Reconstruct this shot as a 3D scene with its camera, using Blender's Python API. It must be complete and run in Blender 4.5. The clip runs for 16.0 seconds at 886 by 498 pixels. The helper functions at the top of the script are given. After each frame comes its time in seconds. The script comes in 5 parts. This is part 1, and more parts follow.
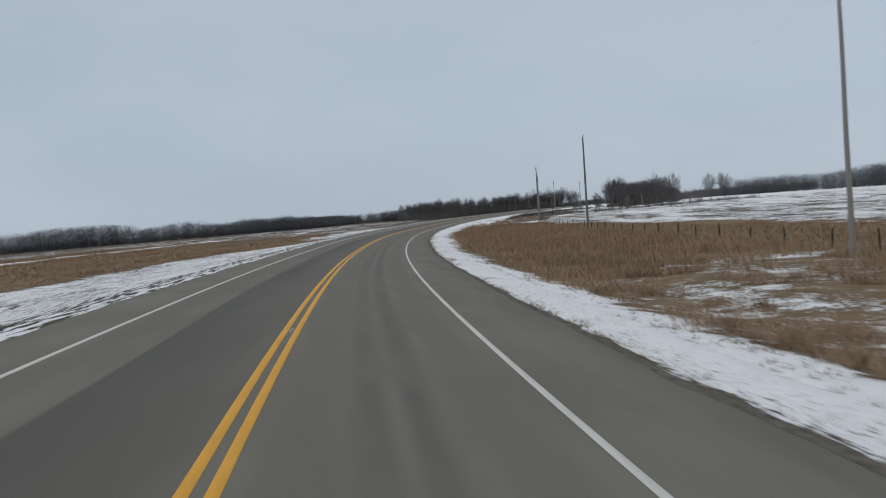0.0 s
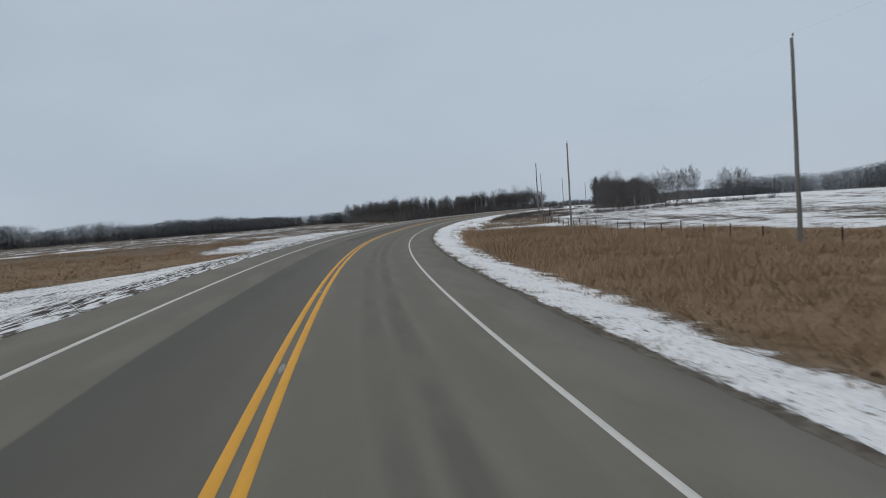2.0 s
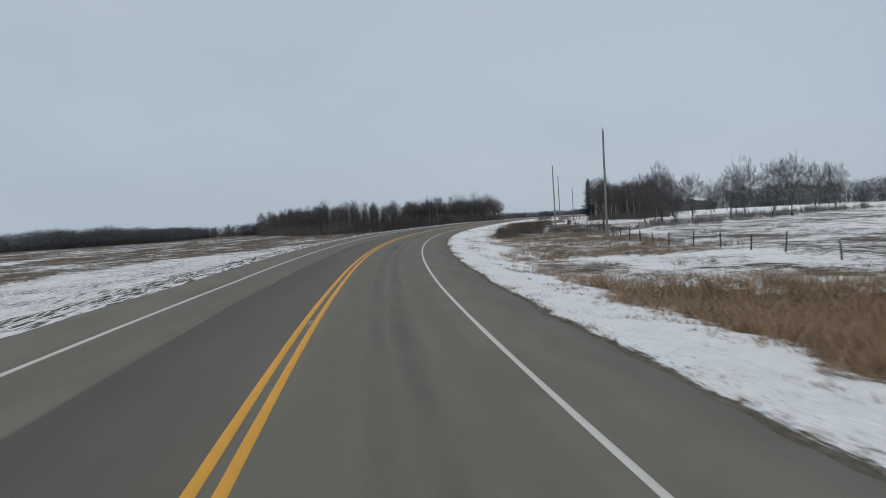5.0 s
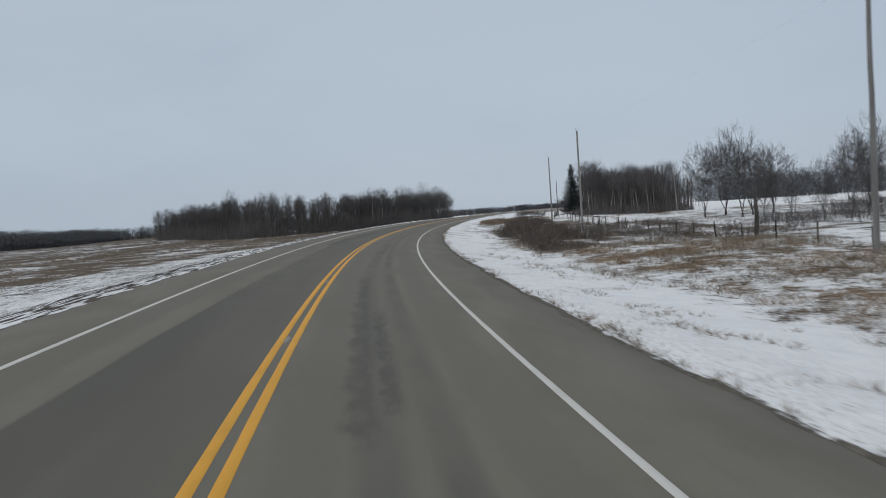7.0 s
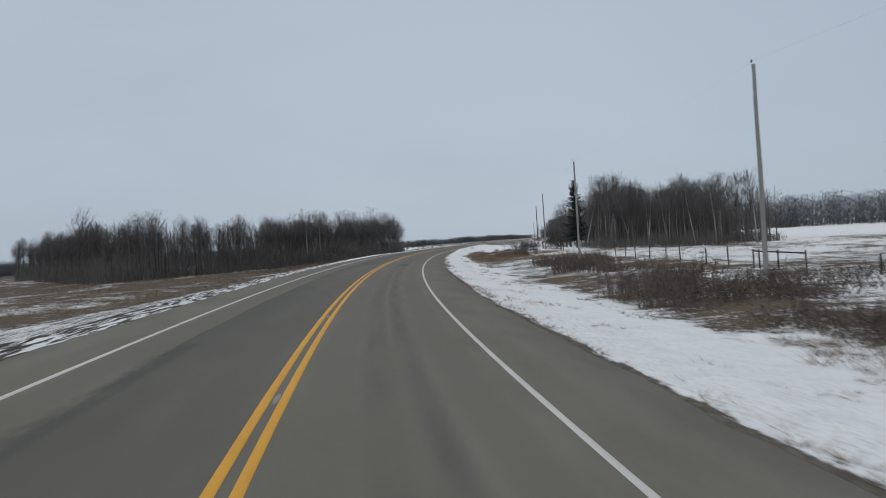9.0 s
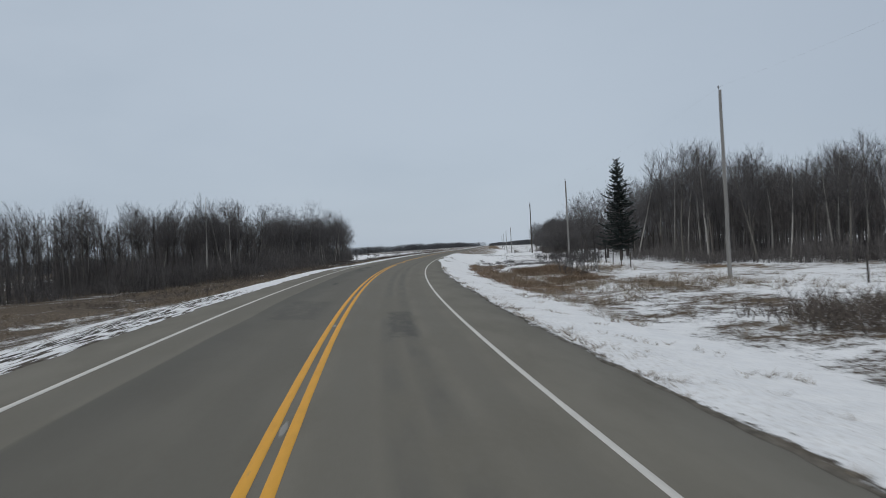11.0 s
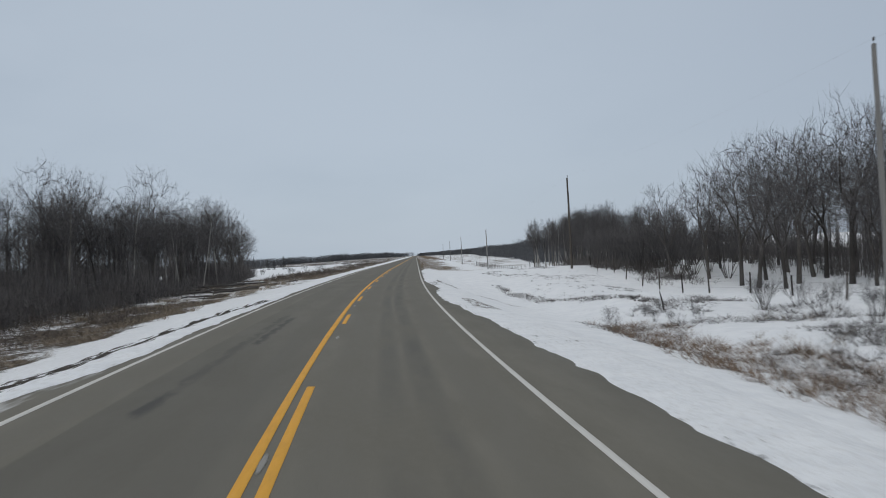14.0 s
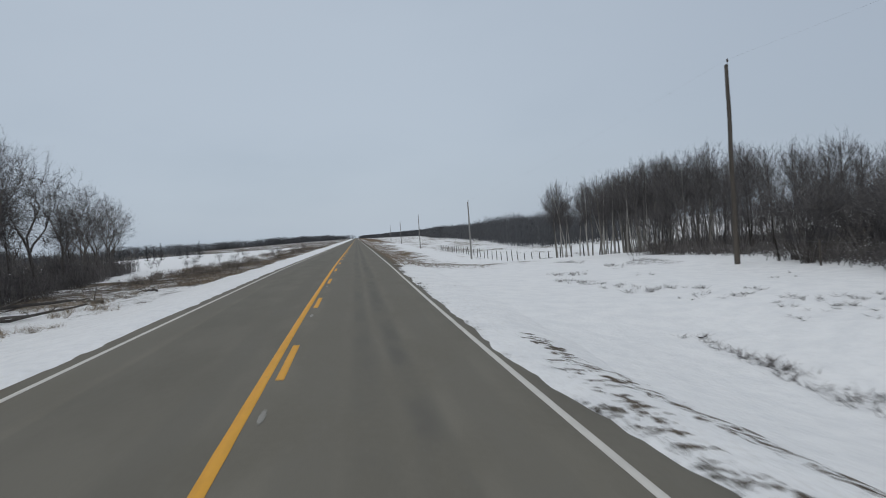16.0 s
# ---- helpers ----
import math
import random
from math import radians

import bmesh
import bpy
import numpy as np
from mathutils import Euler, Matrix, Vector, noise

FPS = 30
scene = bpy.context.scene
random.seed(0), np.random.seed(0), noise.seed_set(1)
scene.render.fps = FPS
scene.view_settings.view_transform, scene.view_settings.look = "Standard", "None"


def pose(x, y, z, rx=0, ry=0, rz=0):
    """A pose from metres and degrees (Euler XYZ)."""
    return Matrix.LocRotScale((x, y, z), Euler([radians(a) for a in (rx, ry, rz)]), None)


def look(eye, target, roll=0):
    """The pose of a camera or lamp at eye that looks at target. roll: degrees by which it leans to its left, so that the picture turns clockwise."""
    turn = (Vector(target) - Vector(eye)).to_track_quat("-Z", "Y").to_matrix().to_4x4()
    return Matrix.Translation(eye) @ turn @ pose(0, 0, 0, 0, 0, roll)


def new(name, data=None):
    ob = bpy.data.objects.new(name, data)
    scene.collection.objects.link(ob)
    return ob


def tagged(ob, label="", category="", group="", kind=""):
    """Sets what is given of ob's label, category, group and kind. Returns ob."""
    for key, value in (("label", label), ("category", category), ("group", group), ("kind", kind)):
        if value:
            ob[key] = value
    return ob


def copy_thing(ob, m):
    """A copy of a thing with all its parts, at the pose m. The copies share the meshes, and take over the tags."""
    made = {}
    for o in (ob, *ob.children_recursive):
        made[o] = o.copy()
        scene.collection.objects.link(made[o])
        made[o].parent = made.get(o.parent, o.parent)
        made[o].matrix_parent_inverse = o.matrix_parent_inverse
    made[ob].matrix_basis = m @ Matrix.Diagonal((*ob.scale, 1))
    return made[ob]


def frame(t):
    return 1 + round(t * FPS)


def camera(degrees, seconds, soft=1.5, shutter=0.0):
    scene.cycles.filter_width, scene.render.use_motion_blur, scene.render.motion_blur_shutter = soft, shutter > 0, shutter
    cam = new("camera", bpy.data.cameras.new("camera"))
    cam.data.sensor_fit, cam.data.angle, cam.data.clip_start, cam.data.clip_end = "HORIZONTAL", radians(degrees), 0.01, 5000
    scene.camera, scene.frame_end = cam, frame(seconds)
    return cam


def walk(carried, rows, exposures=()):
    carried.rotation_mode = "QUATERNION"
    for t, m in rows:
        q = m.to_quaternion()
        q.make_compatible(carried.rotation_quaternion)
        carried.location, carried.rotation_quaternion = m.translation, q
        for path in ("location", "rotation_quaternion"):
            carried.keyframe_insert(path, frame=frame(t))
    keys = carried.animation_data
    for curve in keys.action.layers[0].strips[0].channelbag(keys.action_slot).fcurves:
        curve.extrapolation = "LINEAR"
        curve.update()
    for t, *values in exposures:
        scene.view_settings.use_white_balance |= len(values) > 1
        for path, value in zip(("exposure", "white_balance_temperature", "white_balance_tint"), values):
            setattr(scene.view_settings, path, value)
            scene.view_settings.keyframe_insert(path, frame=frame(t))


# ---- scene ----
# ---- camera and its walk ----
FOV = 59.814
SK = [-40, 0, 40, 80, 120, 160, 200, 240, 280, 320, 360, 400, 440, 480, 520]
KAP = [1.565, 1.476, 1.387, 1.457, 1.536, 1.437, 1.657, 1.877, 1.411, 1.334, 1.396, 0.985, 0.052, 0.008, 0.01]
EK = [-40, 30, 100, 170, 240, 310, 380, 450, 520]
BANK_L = [7.95, 7.92, 8.08, 8.39, 8.0, 6.73, 4.0, 1.77, -0.25]
BANK_R = [7.37, 6.94, 6.61, 6.58, 6.87, 6.57, 5.64, 3.53, 1.41]
ZK = [-40, 60, 160, 260, 360, 460, 700, 1000]
RISE = [0.447, 0.0, 0.003, 0.557, 1.12, 1.513, 1.397, 1.252]
cam = camera(FOV, 16.0, soft=0.95, shutter=0.2)
walk(cam, [
    (0.0, pose(122.226, 0.779, 2.360, 87.408, 4.264, 27.344)),
    (0.5, pose(114.626, 11.681, 2.308, 87.244, 4.258, 26.294)),
    (1.0, pose(107.249, 22.705, 2.257, 86.960, 4.370, 25.008)),
    (1.5, pose(100.165, 33.887, 2.199, 87.341, 4.318, 24.177)),
    (2.0, pose(93.303, 45.176, 2.142, 87.321, 3.863, 23.038)),
    (2.5, pose(86.707, 56.590, 2.110, 87.229, 3.786, 22.768)),
    (3.0, pose(80.343, 68.102, 2.109, 87.977, 3.773, 21.911)),
    (3.5, pose(74.230, 79.717, 2.107, 88.082, 3.692, 20.866)),
    (4.0, pose(68.356, 91.422, 2.104, 88.066, 3.517, 19.798)),
    (4.5, pose(62.729, 103.215, 2.102, 87.996, 3.323, 18.694)),
    (5.0, pose(57.348, 115.092, 2.099, 87.937, 3.182, 17.556)),
    (5.5, pose(52.187, 127.023, 2.099, 87.955, 3.169, 16.399)),
    (6.0, pose(47.273, 139.004, 2.098, 88.275, 3.495, 15.029)),
    (6.5, pose(42.553, 151.010, 2.161, 88.007, 3.601, 13.696)),
    (7.0, pose(38.082, 163.056, 2.235, 87.473, 3.786, 12.415)),
    (7.5, pose(33.931, 175.163, 2.304, 87.505, 3.813, 11.296)),
    (8.0, pose(30.051, 187.304, 2.372, 87.836, 3.992, 9.917)),
    (8.5, pose(26.395, 199.462, 2.445, 88.183, 4.039, 8.779)),
    (9.0, pose(23.029, 211.651, 2.517, 89.563, 3.631, 7.725)),
    (9.5, pose(19.940, 223.861, 2.591, 89.813, 3.501, 6.490)),
    (10.0, pose(17.138, 236.093, 2.665, 89.910, 3.347, 5.394)),
    (10.5, pose(14.600, 248.325, 2.740, 89.916, 3.193, 4.433)),
    (11.0, pose(12.303, 260.541, 2.814, 89.897, 3.065, 3.579)),
    (11.5, pose(10.418, 272.761, 2.876, 89.917, 2.988, 2.749)),
    (12.0, pose(8.750, 284.943, 2.937, 90.147, 2.845, 2.314)),
    (12.5, pose(7.179, 297.070, 3.007, 90.254, 2.844, 1.710)),
    (13.0, pose(5.814, 309.154, 3.076, 90.159, 3.558, 0.539)),
    (13.5, pose(4.536, 321.182, 3.153, 90.434, 3.424, -0.549)),
    (14.0, pose(3.463, 333.164, 3.229, 90.344, 3.206, -2.020)),
    (14.5, pose(2.705, 345.105, 3.280, 90.368, 3.242, -3.544)),
    (15.0, pose(2.134, 356.991, 3.329, 89.878, 3.449, -4.608)),
    (15.5, pose(1.788, 368.821, 3.376, 89.584, 3.422, -5.190)),
    (16.0, pose(1.590, 380.589, 3.424, 88.718, 3.914, -6.426)),
])

# ---- light ----
world = bpy.data.worlds.new("overcast_sky")
scene.world = world
world.use_nodes = True


class Graph:
    """Small helper that strings shader nodes together."""

    def __init__(self, tree):
        self.t = tree

    def n(self, kind, props=None, **sockets):
        nd = self.t.nodes.new(kind)
        p = props or {}
        if "operation" in p:
            nd.operation = p["operation"]
        if "use_clamp" in p:
            nd.use_clamp = p["use_clamp"]
        if "interpolation_type" in p:
            nd.interpolation_type = p["interpolation_type"]
        if "data_type" in p:
            nd.data_type = p["data_type"]
        if "feature" in p:
            nd.feature = p["feature"]
        if "uv_map" in p:
            nd.uv_map = p["uv_map"]
        if "layer_name" in p:
            nd.layer_name = p["layer_name"]
        if "sky_type" in p:
            nd.sky_type, nd.sun_disc, nd.sun_elevation, nd.sun_rotation = p["sky_type"], p["sun_disc"], p["sun_elevation"], p["sun_rotation"]
        for k, v in sockets.items():
            key = int(k[1:]) if k[0] == "_" else k.replace("_", " ")
            self.put(nd.inputs[key], v)
        return nd

    def put(self, sock, v):
        if isinstance(v, bpy.types.NodeSocket):
            self.t.links.new(v, sock)
        elif isinstance(v, bpy.types.Node):
            self.t.links.new(v.outputs[0], sock)
        elif isinstance(v, tuple) and len(v) == 3 and sock.type == "RGBA":
            sock.default_value = (*v, 1)
        else:
            sock.default_value = v

    def math(self, op, a, b=0.0, c=0.0, clamp=False):
        return self.n("ShaderNodeMath", {"operation": op, "use_clamp": clamp}, _0=a, _1=b, _2=c).outputs[0]

    def ramp(self, v, a, b, lo=0.0, hi=1.0):
        return self.n("ShaderNodeMapRange", {"interpolation_type": "SMOOTHSTEP"}, Value=v, From_Min=a, From_Max=b, To_Min=lo, To_Max=hi).outputs[0]

    def mix(self, f, a, b):
        nd = self.n("ShaderNodeMix", {"data_type": "RGBA"})
        self.put(nd.inputs[0], f), self.put(nd.inputs[6], a), self.put(nd.inputs[7], b)
        return nd.outputs[2]

    def noise(self, vec, scale, detail=4.0, rough=0.55):
        return self.n("ShaderNodeTexNoise", None, Vector=vec, Scale=scale, Detail=detail, Roughness=rough).outputs[0]

    def stretch(self, vec, x, y, z=1.0):
        return self.n("ShaderNodeVectorMath", {"operation": "MULTIPLY"}, _0=vec, _1=(x, y, z)).outputs[0]


def overcast(tree):
    g = Graph(tree)
    for nd in list(tree.nodes):
        tree.nodes.remove(nd)
    gen = g.n("ShaderNodeTexCoord").outputs["Generated"]
    z = g.n("ShaderNodeSeparateXYZ", None, Vector=gen).outputs[2]
    sky = g.n("ShaderNodeTexSky", {"sky_type": "NISHITA", "sun_disc": False, "sun_elevation": radians(28), "sun_rotation": radians(200)})
    dim = g.n("ShaderNodeVectorMath", {"operation": "SCALE"}, _0=sky.outputs[0])
    dim.inputs["Scale"].default_value = 0.1
    cloud = g.noise(g.stretch(gen, 1.0, 1.0, 2.5), 1.6, 5.0, 0.5)
    up = g.ramp(z, 0.3, 0.95)
    low = g.mix(g.ramp(cloud, 0.35, 0.65), (0.404, 0.474, 0.560), (0.455, 0.524, 0.610))
    x = g.n("ShaderNodeSeparateXYZ", None, Vector=gen).outputs[0]
    low = g.mix(g.ramp(x, 0.0, 0.75), low, (0.374, 0.434, 0.518))
    grey = g.mix(up, low, (0.655, 0.680, 0.700))
    col = g.mix(0.05, grey, dim.outputs[0])
    back = g.n("ShaderNodeBackground", None, Color=col, Strength=1.0)
    g.n("ShaderNodeOutputWorld", None, Surface=back)


overcast(world.node_tree)

sun = new("sun", bpy.data.lights.new("sun", "SUN"))
sun.data.energy, sun.data.angle, sun.data.color = 0.45, radians(25), (1.0, 0.96, 0.9)
sun.matrix_world = look((-60, -120, 90), (0, 0, 0))


# ---- materials ----
def fresh(name):
    m = bpy.data.materials.new(name)
    m.use_nodes = True
    return m, Graph(m.node_tree), m.node_tree.nodes["Principled BSDF"]


def bumped(g, bsdf, height, strength, dist):
    b = g.n("ShaderNodeBump", None, Height=height, Strength=strength, Distance=dist)
    g.t.links.new(b.outputs[0], bsdf.inputs["Normal"])


def mottled(name, a, b, scale, rough=0.85, bump=0.3, stretch=(1, 1, 1), island=0.0, objects=0.0):
    """Two-tone surface with coarse stains and fine grain."""
    m, g, bs = fresh(name)
    co = g.stretch(g.n("ShaderNodeTexCoord").outputs["Object"], *stretch)
    n1, n2 = g.noise(co, scale, 5.0), g.noise(co, scale * 9, 3.0)
    f = g.math("ADD", g.math("MULTIPLY", n1, 0.65), g.math("MULTIPLY", n2, 0.35))
    if island:
        r = g.n("ShaderNodeNewGeometry").outputs["Random Per Island"]
        f = g.math("ADD", f, g.math("MULTIPLY", g.math("SUBTRACT", r, 0.5), island))
    if objects:
        r = g.n("ShaderNodeObjectInfo").outputs["Random"]
        f = g.math("ADD", f, g.math("MULTIPLY", g.math("SUBTRACT", r, 0.5), objects))
    g.put(bs.inputs["Base Color"], g.mix(g.ramp(f, 0.3, 0.7), a, b))
    bs.inputs["Roughness"].default_value = rough
    bs.inputs["Specular IOR Level"].default_value = 0.25
    if bump:
        bumped(g, bs, n2, bump, 0.02)
    return m


def asphalt():
    m, g, bs = fresh("worn_asphalt")
    uv = g.n("ShaderNodeUVMap", {"uv_map": "road"}).outputs[0]
    sep = g.n("ShaderNodeSeparateXYZ", None, Vector=uv)
    l = sep.outputs[1]
    obj = g.n("ShaderNodeTexCoord").outputs["Object"]
    long = g.noise(g.stretch(uv, 0.05, 1.3), 1.0, 4.0)
    mid = g.noise(g.stretch(uv, 0.25, 0.9), 1.0, 4.0)
    grain = g.noise(obj, 9.0, 3.0)
    fine = g.noise(obj, 70.0, 2.0)
    base = g.mix(g.ramp(mid, 0.3, 0.7), (0.160, 0.148, 0.120), (0.196, 0.182, 0.150))
    base = g.mix(g.math("MULTIPLY", g.ramp(grain, 0.4, 0.75), 0.3), base, (0.205, 0.192, 0.166))
    base = g.mix(g.math("MULTIPLY", g.ramp(fine, 0.45, 0.7), 0.25), base, (0.09, 0.084, 0.072))

    def band(centre, half, soft, wob):
        off = g.math("ADD", l, g.math("MULTIPLY", g.math("SUBTRACT", long, 0.5), wob))
        return g.ramp(g.math("ABSOLUTE", g.math("SUBTRACT", off, centre)), half + soft, half)

    along = sep.outputs[0]
    patchy = g.ramp(g.noise(g.stretch(uv, 0.022, 0.12), 1.0, 3.0), 0.36, 0.62)
    # darker sealed oncoming lane: a clear outer edge, fading towards the centre line
    rim = g.ramp(along, 225.0, 245.0, 2.30, 2.72)
    off = g.math("ADD", g.math("ADD", l, rim), g.math("MULTIPLY", g.math("SUBTRACT", long, 0.5), 0.5))
    seal = g.math("MULTIPLY", g.ramp(off, -0.06, 0.05), g.ramp(l, 0.05, -0.25))
    seal = g.math("MULTIPLY", seal, g.ramp(off, 0.2, 1.9, 1.0, 0.55))
    seal = g.math("MULTIPLY", seal, g.math("ADD", 0.50, g.math("MULTIPLY", patchy, 0.35)))
    seal = g.math("MULTIPLY", seal, g.ramp(along, 345.0, 375.0, 1.0, 0.35))
    base = g.mix(seal, base, (0.092, 0.089, 0.079))
    # the tyre-darkened paths of the near lane and some fainter ones
    for c, h, k in ((2.05, 0.05, 0.62), (1.45, 0.06, 0.50), (2.9, 0.2, 0.2), (0.75, 0.22, 0.2), (-3.2, 0.15, 0.2), (-0.8, 0.15, 0.2)):
        base = g.mix(g.math("MULTIPLY", band(c, h, 0.30, 0.45), g.math("MULTIPLY", g.ramp(mid, 0.30, 0.65), k)), base, (0.085, 0.083, 0.076))
    # single stains: start and end along the road, middle across it, half width, strength
    ragged = g.noise(g.stretch(uv, 1.1, 2.6), 1.0, 4.0, 0.65)
    for s0, s1, c, h, k in ((292.3, 299.0, 1.87, 0.36, 0.62), (184.0, 203.0, 1.28, 0.12, 0.50), (185.0, 193.5, 1.66, 0.06, 0.55), (219.0, 232.0, 1.70, 0.10, 0.35),
                            (296.0, 303.5, -1.40, 0.80, 0.40), (337.6, 340.0, -2.0, 0.42, 0.72), (345.8, 350.0, -2.1, 0.26, 0.80), (341.0, 345.2, -2.35, 0.15, 0.65),
                            (357.0, 371.5, -2.05, 0.05, 0.45), (363.0, 370.5, -1.75, 0.04, 0.75), (355.0, 356.6, -2.08, 0.05, 0.85), (316.0, 318.2, -1.70, 0.06, 0.80),
                            (229.0, 242.0, -2.50, 0.16, 0.55), (33.0, 46.0, -1.75, 0.35, 0.35)):
        mid_s, half_s = (s0 + s1) / 2, (s1 - s0) / 2
        x = g.math("ADD", along, g.math("MULTIPLY", g.math("SUBTRACT", ragged, 0.5), 2.2))
        y = g.math("ADD", l, g.math("MULTIPLY", g.math("SUBTRACT", ragged, 0.5), 0.5))
        f = g.math("MULTIPLY", g.ramp(g.math("ABSOLUTE", g.math("SUBTRACT", x, mid_s)), half_s + 0.5, half_s - 0.4), g.ramp(g.math("ABSOLUTE", g.math("SUBTRACT", y, c)), h + 0.14, h * 0.6))
        base = g.mix(g.math("MULTIPLY", f, g.ramp(ragged, 0.30, 0.58, 0.35 * k, k)), base, (0.066, 0.065, 0.061))
    # packed snow dust on the outer shoulder
    dust = g.math("MULTIPLY", g.ramp(l, -3.85, -4.15), g.math("MULTIPLY", g.ramp(along, 334.0, 340.0), g.ramp(along, 384.0, 376.0)))
    dust = g.math("MULTIPLY", dust, g.ramp(g.noise(g.stretch(uv, 0.35, 2.2), 1.0, 4.0), 0.50, 0.66, 0.0, 0.75))
    base = g.mix(dust, base, (0.62, 0.62, 0.62))
    salt = g.math("MULTIPLY", g.ramp(g.math("ABSOLUTE", l), 3.7, 5.6), 0.35)
    base = g.mix(g.math("MULTIPLY", salt, g.ramp(mid, 0.3, 0.7)), base, (0.20, 0.19, 0.165))
    g.put(bs.inputs["Base Color"], base)
    bs.inputs["Roughness"].default_value = 0.88
    bs.inputs["Specular IOR Level"].default_value = 0.25
    bumped(g, bs, g.math("ADD", fine, grain), 0.25, 0.006)
    return m


def line_paint(name, col):
    m, g, bs = fresh(name)
    uv = g.n("ShaderNodeUVMap", {"uv_map": "road"}).outputs[0]
    obj = g.n("ShaderNodeTexCoord").outputs["Object"]
    wear = g.noise(g.stretch(uv, 1.2, 5.0), 1.0, 5.0, 0.65)
    chip = g.noise(obj, 22.0, 4.0, 0.7)
    f = g.math("ADD", g.math("MULTIPLY", wear, 0.6), g.math("MULTIPLY", chip, 0.4))
    c = g.mix(g.ramp(f, 0.3, 0.6), tuple(v * 0.84 for v in col), col)
    g.put(bs.inputs["Base Color"], g.mix(g.ramp(f, 0.60, 0.70, 0.0, 0.6), c, (0.17, 0.165, 0.15)))
    bs.inputs["Roughness"].default_value = 0.75
    bumped(g, bs, chip, 0.2, 0.004)
    return m


def ground_mat():
    m, g, bs = fresh("snow_and_dry_grass_ground")
    uv = g.n("ShaderNodeUVMap", {"uv_map": "road"}).outputs[0]
    co = g.n("ShaderNodeTexCoord").outputs["Object"]
    at = g.n("ShaderNodeVertexColor", {"layer_name": "cover"})
    sp = g.n("ShaderNodeSeparateColor", None, Color=at.outputs[0])
    snow, tone, rut = sp.outputs[0], sp.outputs[1], sp.outputs[2]
    gravel = at.outputs[1]
    big = g.noise(co, 0.22, 5.0, 0.6)
    mid = g.noise(co, 1.3, 5.0, 0.65)
    fine = g.noise(co, 7.0, 4.0, 0.7)
    streak = g.noise(g.stretch(uv, 0.62, 6.5), 1.0, 4.0, 0.62)
    far = g.noise(g.stretch(uv, 0.028, 0.11), 1.0, 5.0, 0.62)
    v = g.math("ADD", snow, g.math("MULTIPLY", g.math("SUBTRACT", big, 0.5), 0.75))
    v = g.math("ADD", v, g.math("MULTIPLY", g.math("SUBTRACT", mid, 0.5), 0.65))
    v = g.math("ADD", v, g.math("MULTIPLY", g.math("SUBTRACT", fine, 0.5), 0.7))
    v = g.math("ADD", v, g.math("MULTIPLY", g.math("SUBTRACT", far, 0.5), 0.8))
    v = g.math("SUBTRACT", v, g.math("MULTIPLY", rut, g.ramp(streak, 0.45, 0.57)))
    worn = g.n("ShaderNodeSeparateColor", None, Color=g.n("ShaderNodeVertexColor", {"layer_name": "tips"}).outputs[0])
    tips, tread = worn.outputs[0], worn.outputs[1]
    print_ = g.noise(g.stretch(uv, 3.6, 2.4), 1.0, 5.0, 0.72)
    v = g.math("SUBTRACT", v, g.math("MULTIPLY", tread, g.ramp(print_, 0.48, 0.57, 0.0, 2.2)))
    tip = g.noise(g.stretch(uv, 5.0, 8.0), 1.0, 4.0, 0.75)
    v = g.math("SUBTRACT", v, g.math("MULTIPLY", tips, g.ramp(tip, 0.54, 0.74, 0.0, 0.8)))
    v = g.math("SUBTRACT", v, g.math("MULTIPLY", g.math("MAXIMUM", g.math("SUBTRACT", rut, 2.25), 0.0), 1.6))
    mask = g.ramp(v, 0.42, 0.56)
    straw = g.mix(g.ramp(mid, 0.3, 0.7), (0.175, 0.115, 0.065), (0.30, 0.215, 0.135))
    brush = g.mix(g.ramp(fine, 0.3, 0.7), (0.050, 0.042, 0.036), (0.145, 0.12, 0.095))
    dirt = g.mix(tone, straw, brush)
    dirt = g.mix(g.ramp(rut, 0.7, 1.5, 0.0, 0.85), dirt, g.mix(g.ramp(fine, 0.3, 0.7), (0.030, 0.027, 0.024), (0.085, 0.074, 0.062)))
    dirt = g.mix(gravel, dirt, g.mix(g.ramp(fine, 0.3, 0.7), (0.075, 0.07, 0.06), (0.20, 0.185, 0.16)))
    white = g.mix(g.ramp(mid, 0.25, 0.7), (0.82, 0.83, 0.85), (0.91, 0.915, 0.925))
    white = g.mix(g.math("MULTIPLY", g.ramp(fine, 0.52, 0.72), g.ramp(v, 0.9, 0.55, 0.02, 0.5)), white, (0.42, 0.385, 0.33))
    white = g.mix(g.math("MULTIPLY", tips, g.ramp(tip, 0.46, 0.66, 0.0, 0.5), clamp=True), white, (0.40, 0.36, 0.30))
    g.put(bs.inputs["Base Color"], g.mix(mask, dirt, white))
    bs.inputs["Roughness"].default_value = 0.9
    bs.inputs["Specular IOR Level"].default_value = 0.15
    h = g.math("ADD", g.math("MULTIPLY", mask, 0.7), g.math("ADD", g.math("MULTIPLY", fine, 0.5), g.math("MULTIPLY", mid, 0.8)))
    bumped(g, bs, h, 0.72, 0.16)
    return m


